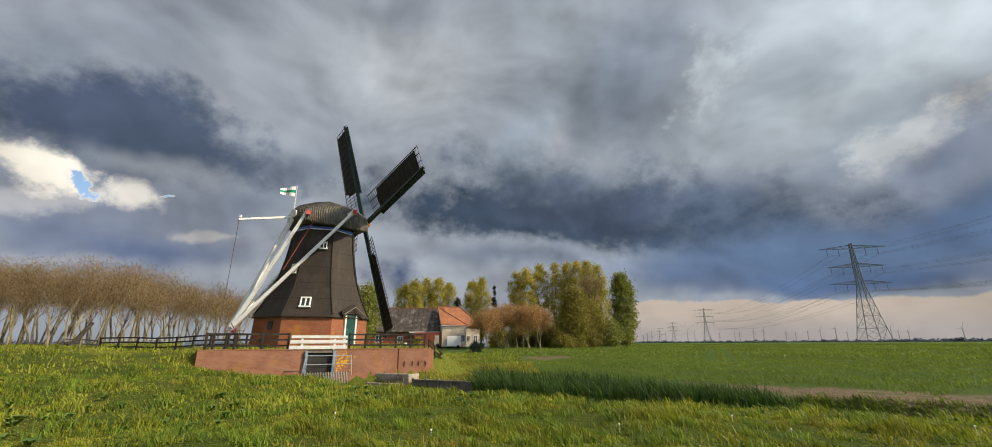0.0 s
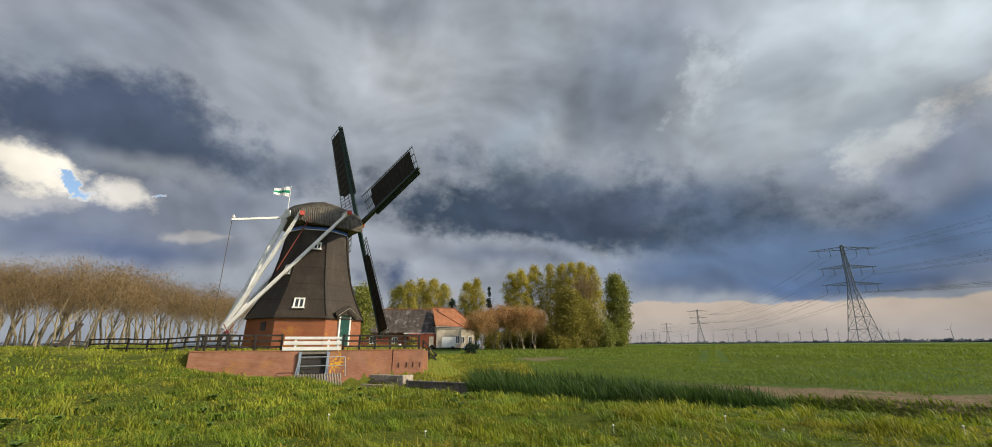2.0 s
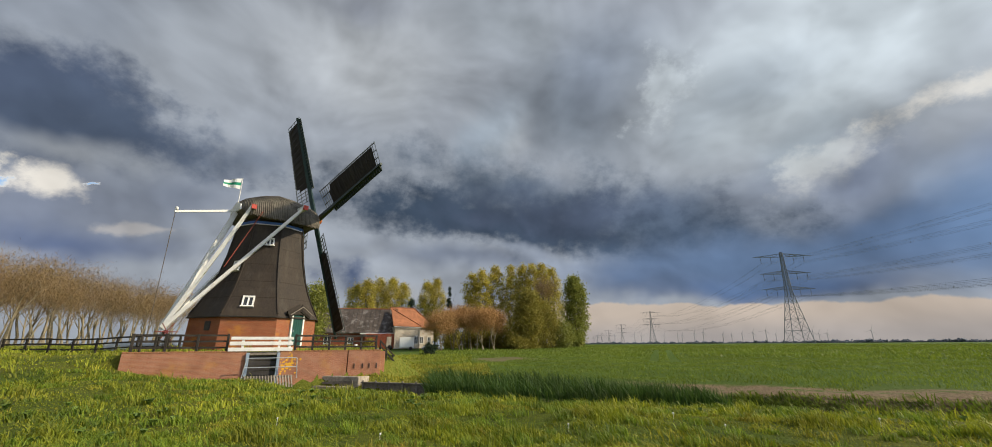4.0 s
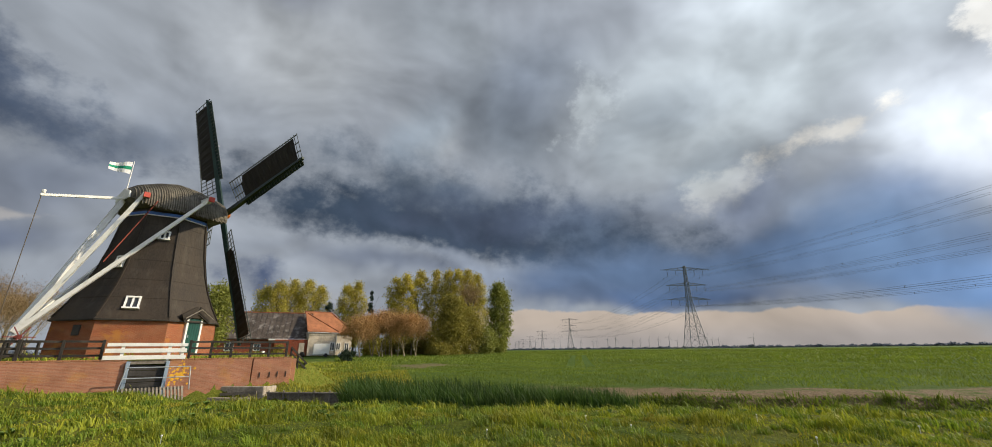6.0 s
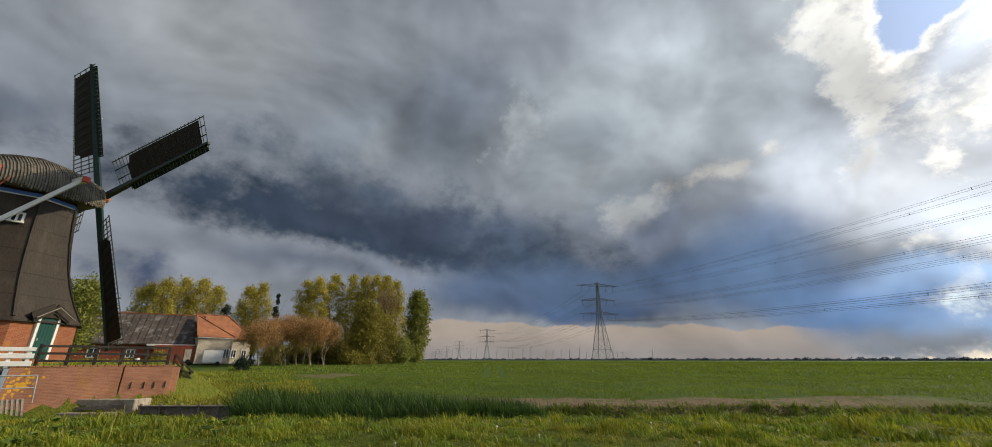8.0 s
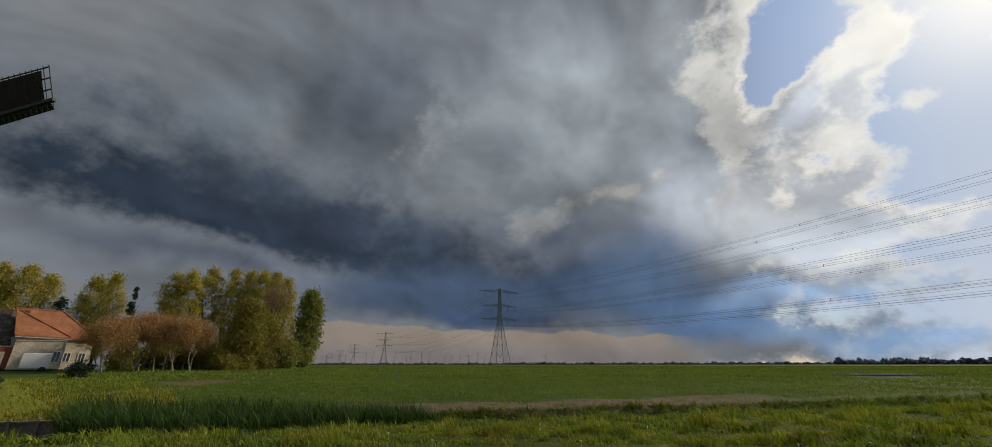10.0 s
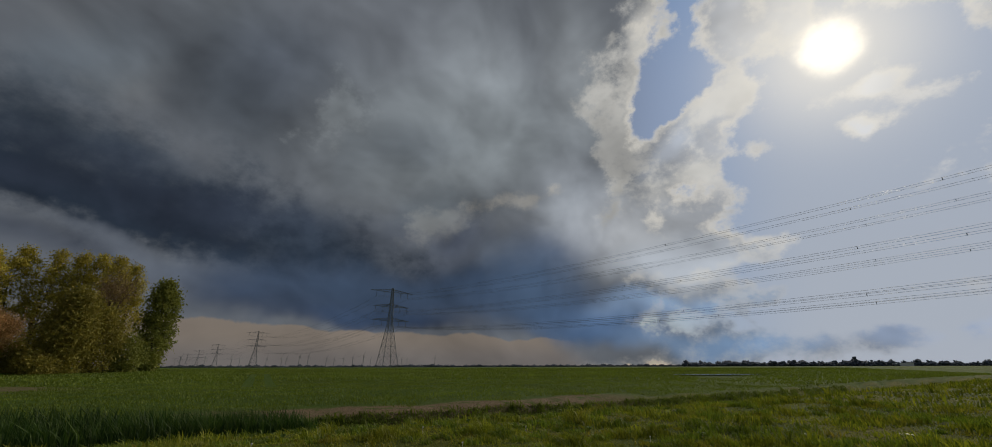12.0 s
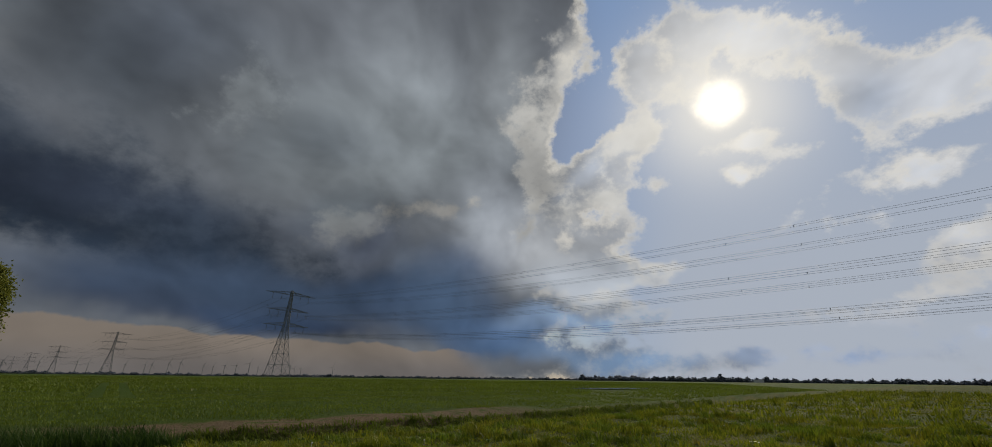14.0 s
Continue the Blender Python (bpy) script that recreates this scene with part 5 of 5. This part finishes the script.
grove(97, "bush", 9.0, 92, 0.9, 3.0, 0.0, "oliveleaf", "low olive bush at the field's edge", taper=0.4, clumps=90, per=40, size=0.18, category="bush")
grove(98, "bush", -10.4, 45, 0.75, 0.8, 0.0, "oliveleaf", "small clipped bush on the mill yard", taper=0.3, clumps=60, per=40, size=0.06, category="bush")
grove(99, "bush", -2.6, 66, 0.15, 1.3, 0.0, "conifer", "low dark bush in the farm garden", taper=0.3, clumps=60, per=40, size=0.1, category="bush")
for i, (az, d, el, r) in enumerate(((0.2, 104, 1.7, 3.4), (2.6, 106, 2.0, 3.6), (5.0, 104, 1.8, 3.4), (7.2, 103, 2.1, 3.4))):
    grove(110 + i, "bush", az, d, el, r, 0.0, "oliveleaf", "dense garden bush behind the rust-brown trees", taper=0.3, clumps=90, per=40, size=0.24, category="bush")
big_bare = bare_trees(55, 19.0, 1, "twig", "large bare tree with dark branching limbs among poplars", GROVE, "bare_tree", fork=0.3, lean=0.03, spread=0.6, per=20, bark="barkdark", twig=0.5, radius=0.7)
place_copies([big_bare], [(azimuth(14.0, 112).x, azimuth(14.0, 112).y, 1.0)], (1.0, 1.0))
thin_bare = bare_trees(56, 11.0, 1, "twig", "bare pale tree behind the barn roof", GROVE, "bare_tree", fork=0.3, lean=0.03, spread=0.6, per=6, twig=0.4, radius=0.5)
place_copies([thin_bare], [(azimuth(-14.2, 122).x, azimuth(-14.2, 122).y, 1.0), (azimuth(-4.6, 118).x, azimuth(-4.6, 118).y, 1.0)], (1.0, 1.0))

# far woods along the horizon; their blue-grey colour stands in for air haze
def far_wood(az0, az1, d, high, seed):
    high = high * 0.6
    rng = np.random.default_rng(seed)
    n = int((az1 - az0) * d * 0.0175 / 4.0) * 10
    az = rng.uniform(az0, az1, n)
    env = high * (0.75 + 0.22 * np.sin(az * 1.9 + seed) * np.sin(az * 0.77) + 0.2 * np.sin(az * 7.0))
    h = np.clip(env, high * 0.5, None) * rng.uniform(0.7, 1.1, n)
    dd = d + rng.uniform(-40, 40, n)
    x, y = np.sin(np.radians(az)) * dd, np.cos(np.radians(az)) * dd
    c = np.stack([x, y, 0.5 + h * 0.5], 1)
    verts, faces = [], []
    for k in range(6):
        cc = c + rng.normal(0, 1, (n, 3)) * np.stack([np.full(n, 3.0), np.full(n, 3.0), h * 0.25], 1)
        s = (h * 0.42)[:, None]
        o = len(verts) * n * 4
        a = rng.normal(0, 1, (n, 3)); a /= np.linalg.norm(a, axis=1)[:, None]
        b = np.cross(a, rng.normal(0, 1, (n, 3))); b /= np.linalg.norm(b, axis=1)[:, None]
        e = np.cross(a, b)
        verts.append(np.stack([cc + a * s, cc + b * s, cc + e * s, cc - (a + b + e) * s * 0.55], 1).reshape(-1, 3))
        i = np.arange(n)[:, None] * 4 + o
        faces.append(np.concatenate([i + (0, 1, 2), i + (0, 3, 1), i + (1, 3, 2), i + (2, 3, 0)], 1).reshape(-1, 3))
    ob = raw_mesh("far_wood", np.concatenate(verts), np.concatenate(faces), M["hazedwood"])
    tagged(ob, "dark belt of far woods on the horizon, air haze in its colour", "wood", kind="stuff")


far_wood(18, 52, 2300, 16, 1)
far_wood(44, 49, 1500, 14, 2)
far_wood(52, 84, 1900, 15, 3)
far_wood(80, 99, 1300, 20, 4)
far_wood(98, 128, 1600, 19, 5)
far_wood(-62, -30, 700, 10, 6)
shed = thing("far_shed", (azimuth(100, 1200).x, azimuth(100, 1200).y, 1.0), "white far greenhouse on the horizon", "shed", turn=-10)
part("body", box((0, 0, 3), (45, 20, 6)), M["plasticwhite"], shed)
part("roof", roof_slab([(-23, -10.5, 6), (23, -10.5, 6), (23, 0, 9), (-23, 0, 9)]), M["greywhite"], shed)

# ---- pylons, wires and wind turbines ----
P1, STEP = Vector((186.0, 207.0, 0)), Vector((127.0, 416.0, 0))
LINE = STEP.normalized()
CROSS = Vector((LINE.y, -LINE.x, 0))
ARMS = ((47.3, 15.2), (37.6, 12.9), (28.8, 13.6))


def pylon_part(name, bars, parent, wide):
    bm = bmesh.new()
    for a, b in bars:
        add_beam(bm, a, b, wide)
    return part(name, bm, M["pylon"], parent)


def half(z):
    """Half the width of the tower at height z."""
    return 5.2 + (1.25 - 5.2) * min(1.0, z / 28.0) if z < 28 else 1.25 - 0.75 * (z - 28) / 22


def build_pylon():
    ob = new("pylon")
    tagged(ob, "tall grey steel lattice pylon with three crossarms", "pylon", "pylons in the field")

    def c(sx, sy, z):
        return CROSS * (sx * half(z)) + LINE * (sy * half(z)) + UP * z
    levels = (-0.5, 7, 13, 18, 22.5, 26, 28.8, 32, 35, 37.6, 41, 44.5, 47.3, 50)
    for sx in (-1, 1):
        for sy in (-1, 1):
            part("leg", polybar([c(sx, sy, z) for z in levels], 0.26), M["pylon"], ob)
    for z0, z1 in zip(levels, levels[1:]):
        for (ax, ay), (bx, by) in (((-1, -1), (1, -1)), ((1, -1), (1, 1)), ((1, 1), (-1, 1)), ((-1, 1), (-1, -1))):
            for p, q in ((c(ax, ay, z0), c(bx, by, z1)), (c(bx, by, z0), c(ax, ay, z1)), (c(ax, ay, z1), c(bx, by, z1))):
                part("brace", beam(p, q, 0.13), M["pylon"], ob)
    for z, reach in ARMS:
        bars = []
        for side in (-1, 1):
            tip = CROSS * (side * reach) + UP * (z + 0.3)
            for sy in (-1, 1):
                root, upper = c(side, sy, z), c(side, sy, z + 1.9)
                bars += [(root, tip), (upper, tip)]
                for k in (0.25, 0.5, 0.75):
                    bars += [(root.lerp(tip, k), upper.lerp(tip, k)), (root.lerp(tip, k), upper.lerp(tip, k - 0.25))]
        pylon_part("crossarm", bars, ob, 0.15)
        for b in wire_offsets(reach):
            part("insulator", beam(CROSS * b + UP * (z + 0.2), CROSS * b + UP * (z - 3.4), 0.22, sides=6), M["wire"], ob)
    return ob


def wire_offsets(reach):
    return (-11.0, -5.8, 5.8, 11.0)


pylon = build_pylon()
pylon.matrix_basis = pose(P1.x, P1.y, 1.1)
spots = [P1 + STEP * k for k in (-1, 1, 2, 3, 4, 5, 6)]
for p in spots:
    copy_thing(pylon, pose(p.x, p.y, 1.1))
for n_span, k in enumerate((-1, 0, 1, 2, 3)):
    a0, a1 = P1 + STEP * k, P1 + STEP * (k + 1)
    line = thing("power_line", (a0.x, a0.y, 1.1), "dark bundled conductors hanging between two pylons", "power line", "spans of the power line")
    for z, reach in ARMS:
        for b in wire_offsets(reach):
            bm = bmesh.new()
            n = 28 if k < 1 else 10
            for dz in ((0.0, 0.45) if k < 1 else (0.0,)):
                prev = None
                for i in range(n + 1):
                    q = i / n
                    p = CROSS * b + STEP * q + UP * (z - 3.4 - dz - 44.0 * q * (1 - q))
                    if prev is not None:
                        add_beam(bm, prev, p, 0.06 if k < 1 else 0.12, sides=3)
                    prev = p
            if k < 1:
                for i in range(1, 8):
                    q = (i + 0.37 * math.sin(b * 3 + z)) / 8
                    p = CROSS * b + STEP * q + UP * (z - 3.4 - 44.0 * q * (1 - q))
                    add_beam(bm, p + UP * 0.05, p - UP * 0.5, 0.1, sides=4)
            part("conductor", bm, M["wire"], line)


def build_turbine():
    ob = new("wind_turbine")
    tagged(ob, "far pale grey wind turbine on the horizon", "wind turbine", "far wind turbines")
    part("tower", beam((0, 0, 0), (0, 0, 70), 4.4, sides=8, tip=0.6), M["turbine"], ob)
    part("nacelle", box((0, 0, 71), (3, 7, 3.4), bevel=0.5), M["turbine"], ob)
    for k in range(3):
        a = radians(20 + 120 * k)
        part("blade", beam((0, -4, 71), (34 * math.sin(a), -4, 71 + 34 * math.cos(a)), 4.5, 1.2, tip=0.3), M["turbine"], ob)
    return ob


turbine = build_turbine()
first = True
for i, (az, el) in enumerate(((29.6, 1.4), (30.1, 1.4), (31.5, 1.7), (32.5, 1.8), (34.6, 1.4), (35.5, 1.3), (36.6, 1.5), (37.7, 1.6), (39.0, 1.9), (39.9, 1.2), (43.3, 1.7), (43.8, 1.2), (44.5, 1.3), (48.1, 1.6), (22.0, 1.5), (24.5, 1.6), (25.3, 1.4), (28.0, 1.3), (19.8, 1.4))):
    d = 100 / math.tan(radians(el)) * 0.95
    p = azimuth(az, min(d, 4100))
    m = pose(p.x, p.y, 0.5, 0, 0, -az + (i * 47) % 50 - 25)
    if first:
        turbine.matrix_basis = m
        first = False
    else:
        copy_thing(turbine, m)
# ---- grass, crop and reeds ----
def blades(name, x, y, high, wide, lean, mat, seed, label, category="grass", wind=(-0.35, 0.1)):
    """Bent grass blades of three triangles each."""
    rng = np.random.default_rng(seed)
    n = len(x)
    z = ground_height(x, y) - 0.02
    a = rng.uniform(0, 2 * np.pi, n)
    side = np.stack([np.cos(a), np.sin(a), np.zeros(n)], 1) * (wide * rng.uniform(0.6, 1.3, n))[:, None] / 2
    b = rng.uniform(0, 2 * np.pi, n)
    h = high * rng.uniform(0.55, 1.25, n)
    bend = np.stack([np.cos(b) + wind[0] * 2, np.sin(b) + wind[1] * 2, np.zeros(n)], 1) * (h * lean * rng.uniform(0.3, 1.3, n))[:, None]
    p = np.stack([x, y, z], 1)
    mid = p + bend * 0.35 + np.stack([0 * h, 0 * h, h * 0.62], 1)
    tip = p + bend + np.stack([0 * h, 0 * h, h * (1 - 0.25 * lean)], 1)
    v = np.stack([p - side, p + side, mid - side * 0.7, mid + side * 0.7, tip], 1).reshape(-1, 3)
    i = np.arange(n)[:, None] * 5
    f = np.concatenate([i + (0, 1, 3), i + (0, 3, 2), i + (2, 3, 4)], 1).reshape(-1, 3)
    ob = raw_mesh(name, v, f, mat)
    return tagged(ob, label, category, kind="stuff")


def sector(rng, n, d0, d1, a0, a1):
    d = np.sqrt(rng.uniform(d0 * d0, d1 * d1, n))
    a = np.radians(rng.uniform(a0, a1, n))
    return d * np.sin(a), d * np.cos(a)


def lumps(x, y, k=1.0):
    """Slow unevenness of the sward, 0 to 1."""
    v = np.sin(x * 1.7 * k + 2.1 * np.sin(y * 0.8 * k)) + np.sin(y * 2.3 * k + 1.7 * np.sin(x * 1.1 * k)) + 0.7 * np.sin((x + y) * 4.1 * k) + 0.6 * np.sin((x - y) * 5.3 * k + np.sin(x * 3))
    return np.clip(0.5 + v / 5.0, 0, 1)


rng = np.random.default_rng(8)


def sward(n, d0, d1, a0, a1, high, wide, seed, keep=None):
    x, y = sector(np.random.default_rng(seed), n, d0, d1, a0, a1)
    s = ditch_side(x, y)
    w = (x - WALL_A[0]) * WALL_N[0] + (y - WALL_A[1]) * WALL_N[1]
    u = (x - WALL_A[0]) * WALL_U[0] + (y - WALL_A[1]) * WALL_U[1]
    ok = ((s < -1.3) | (x < -12) | ((w > 0.5) & (x < 1 + 0.05 * y))) & ~((w > -0.1) & (w < 0.55) & (u > -0.3) & (u < 12.9))
    ok &= (np.hypot(x - MILL.x, y - MILL.y) > 4.8)
    x, y = x[ok], y[ok]
    l = lumps(x, y)
    blades("grass", x, y, high * (0.22 + 2.1 * l ** 3), wide, 0.55, M["blade"], seed + 1, "tufted green and yellowish meadow grass")


sward(120000, 5.0, 12.0, -58, 125, 0.14, 0.02, 11)
sward(120000, 11.5, 25.0, -58, 125, 0.17, 0.036, 12)
sward(64000, 24.0, 64.0, -60, 3, 0.2, 0.06, 13)
sward(40000, 24.0, 80.0, 86, 126, 0.24, 0.08, 14)

# banks of the ditch: longer grass in clumps
n = 42000
x = rng.uniform(-13, 60, n)
t = np.where(rng.uniform(0, 1, n) < 0.5, rng.uniform(-2.9, -1.1, n), rng.uniform(1.1, 2.5, n))
y = 21.6 - 0.49 * x + t / 0.898
ok = ~((x < -0.9) & (t > 0)) & ~((x < -8) & (t > -2.2))
l = lumps(x, y, 1.6)
blades("bank_grass", x[ok], y[ok], ((0.14 + 0.36 * l ** 2) * np.where(x < -1, 0.4, 1.0))[ok], 0.045, 0.8, M["crop"], 21, "long wind-bent grass on the ditch banks", wind=(-0.5, 0.0))

# reeds
n = 11000
x = rng.uniform(-0.9, 10.8, n)
t = rng.uniform(-1.5, 2.3, n) * np.clip(1 - np.clip(x - 5.5, 0, 9) / 9, 0.3, 1)
y = 21.6 - 0.49 * x + t / 0.898
want = 0.88 * np.clip(0.62 - 0.042 * np.clip(x, 0, 12) + 0.3 * (lumps(x, y, 0.8) - 0.6) + 0.05 * t - ground_height(x, y), 0.3, 1.9)
ob = blades("reeds", x, y, want / 1.05, 0.05, 0.3, M["reed"], 31, "dense green reeds growing in the ditch", "reeds")
keep = rng.uniform(0, 1, n) < 0.07
front = keep & (t < -0.2)
blades("dead_reeds", x[front], y[front] - 0.1, 0.75, 0.016, 0.2, M["strawreed"], 32, "pale dead reed stalks among the green", "reeds")

# grassy berm between the wall and the channel
x = rng.uniform(-10, 3, 12000)
y = rng.uniform(22.5, 36, 12000)
w = (x - WALL_A[0]) * WALL_N[0] + (y - WALL_A[1]) * WALL_N[1]
u = (x - WALL_A[0]) * WALL_U[0] + (y - WALL_A[1]) * WALL_U[1]
ok = (ditch_side(x, y) > 1.15) & ((w < -0.15) | (u > 13.0)) & (u > 7.8)
blades("grass", x[ok], y[ok], 0.12 + 0.16 * lumps(x[ok], y[ok]), 0.045, 0.5, M["mossgrass"], 41, "yellow-green grass on the bank before the wall")

# young wheat
def wheat(n, d0, d1, a0, a1, high, wide, seed):
    x, y = sector(np.random.default_rng(seed), n, d0, d1, a0, a1)
    s = ditch_side(x, y)
    soil = (x > 8) & (x < 34) & (s < 5.0 + np.sin(x))
    track = (np.abs((x - 19.5) - (y - 39.1) * 0.52) < 0.5) | (np.abs((x - 21.6) - (y - 39.1) * 0.52) < 0.5)
    patch = np.hypot((x - 5.6) / 5.0, (y - 48) / 6.0) < 0.8 + 0.3 * np.sin(x * 1.7 + y)
    ok = (s > 3.4) & ~soil & ~(track & (y > 36) & (y < 75)) & ~((x < -3) & (y < 62)) & ~patch
    x, y = x[ok], y[ok]
    wet = np.exp(-((np.degrees(np.arctan2(x, y)) - 83.5) / 4.5) ** 2 - ((np.hypot(x, y) - 69) / 11) ** 2)
    blades("wheat", x, y, high * (0.8 + 0.4 * lumps(x, y, 0.3)) * (1 - 0.85 * wet), wide, 0.45, M["crop"], seed + 1, "even green young wheat", "crop")


wheat(120000, 20, 55, -8, 116, 0.15, 0.045, 51)
wheat(120000, 55, 130, -4, 116, 0.24, 0.14, 52)

# tussocks that stand out of the sward
def tussocks(name, n, d0, d1, a0, a1, high, wide, per, spread, mat, seed, label):
    r = np.random.default_rng(seed)
    cx, cy = sector(r, n, d0, d1, a0, a1)
    ok = (ditch_side(cx, cy) < -2.0) & ((cx - WALL_A[0]) * WALL_N[0] + (cy - WALL_A[1]) * WALL_N[1] < -1.0)
    cx, cy = cx[ok], cy[ok]
    size = r.uniform(0.5, 1.3, len(cx))
    x = np.repeat(cx, per) + r.normal(0, 1, len(cx) * per) * np.repeat(size, per) * spread
    y = np.repeat(cy, per) + r.normal(0, 1, len(cx) * per) * np.repeat(size, per) * spread
    blades(name, x, y, high * np.repeat(size, per), wide, 0.75, mat, seed + 1, label)


tussocks("tussocks", 420, 6.0, 13.0, -56, 124, 0.19, 0.018, 60, 0.11, M["tuft"], 61, "darker green grass tussocks in the verge")
tussocks("tussocks", 700, 12.0, 27.0, -56, 124, 0.24, 0.03, 50, 0.17, M["tuft"], 63, "darker green grass tussocks in the verge")
tussocks("pale_tussocks", 260, 6.5, 24.0, -56, 124, 0.17, 0.022, 50, 0.16, M["mossgrass"], 65, "yellowish grass tussocks in the verge")

# docks and other broad leaves in the verge
def dock(seed):
    r = np.random.default_rng(seed)
    bm = bmesh.new()
    for i in range(14):
        a, l = r.uniform(0, 6.28), r.uniform(0.07, 0.15)
        o = Vector((math.cos(a), math.sin(a), 0))
        w = Vector((-o.y, o.x, 0)) * l * 0.26
        pts = [Vector((0, 0, 0)), o * l * 0.45 + UP * l * 0.75, o * l + UP * l * r.uniform(0.6, 0.95)]
        v = [bm.verts.new(pts[0]), bm.verts.new(pts[1] + w), bm.verts.new(pts[1] - w), bm.verts.new(pts[2])]
        bm.faces.new((v[0], v[1], v[2]))
        bm.faces.new((v[1], v[3], v[2]))
    return bm


docks = [link_mesh("dock_plant", dock(70 + i), M["dock"]) for i in range(3)]
for i in range(100):
    d, a = rng.uniform(10.5, 19.0), (rng.uniform(-54, 8) if i % 3 else rng.uniform(-54, 100))
    p = azimuth(a, d)
    if ditch_side(p.x, p.y) > -2.4 or (p.y > 21 and p.x < -8):
        continue
    m = pose(p.x, p.y, gz(p.x, p.y), 0, 0, rng.uniform(0, 360))
    ob = docks[i] if i < 3 else docks[i % 3].copy()
    if i >= 3:
        scene.collection.objects.link(ob)
    k = rng.uniform(0.8, 1.5)
    ob.matrix_basis = m @ Matrix.Diagonal((k, k, k, 1))
    tagged(ob, "dark broad-leaved dock plant in the grass", "plant", "dock plants in the verge")
# dandelion clocks
head = None
for a, d in ((15.4, 8.6), (28.0, 10.2), (33.4, 9.6), (-8.3, 8.4), (47.0, 11.4), (52.0, 9.3), (60.0, 12.0), (75.0, 10.6), (-20.0, 10.4)):
    p = azimuth(a, d)
    bm = bmesh.new()
    if head is None:
        add_beam(bm, (0, 0, 0), (0, 0, 0.13), 0.006, sides=4)
        bmesh.ops.create_icosphere(bm, subdivisions=2, radius=0.02, matrix=Matrix.Translation((0, 0, 0.14)))
        head = link_mesh("dandelion_clock", bm, M["puff"])
        ob = head
    else:
        bm.free()
        ob = new("dandelion_clock", head.data)
    ob.location = (p.x, p.y, gz(p.x, p.y))
    tagged(ob, "white dandelion seed head in the grass", "flower", "dandelion clocks")
# shallow pool in the field
pa, pb = azimuth(78, 72), azimuth(88.4, 82)
pool_bm = bmesh.new()
ring = [pool_bm.verts.new(pa.lerp(pb, 0.5) + (pb - pa) * 0.5 * math.cos(t_) * (1 + 0.08 * math.sin(5 * t_)) + azimuth(83) * 3.0 * math.sin(t_) * (1 + 0.2 * math.sin(3 * t_))) for t_ in np.linspace(0, 2 * math.pi, 40, endpoint=False)]
pool_bm.faces.new(ring)
pool = link_mesh("pool", pool_bm, M["poolwater"])
pool.location.z = max(gz(v.co.x, v.co.y) for v in pool.data.vertices) + 0.03
tagged(pool, "shallow pool of rain water in the wheat", "water", kind="structure")
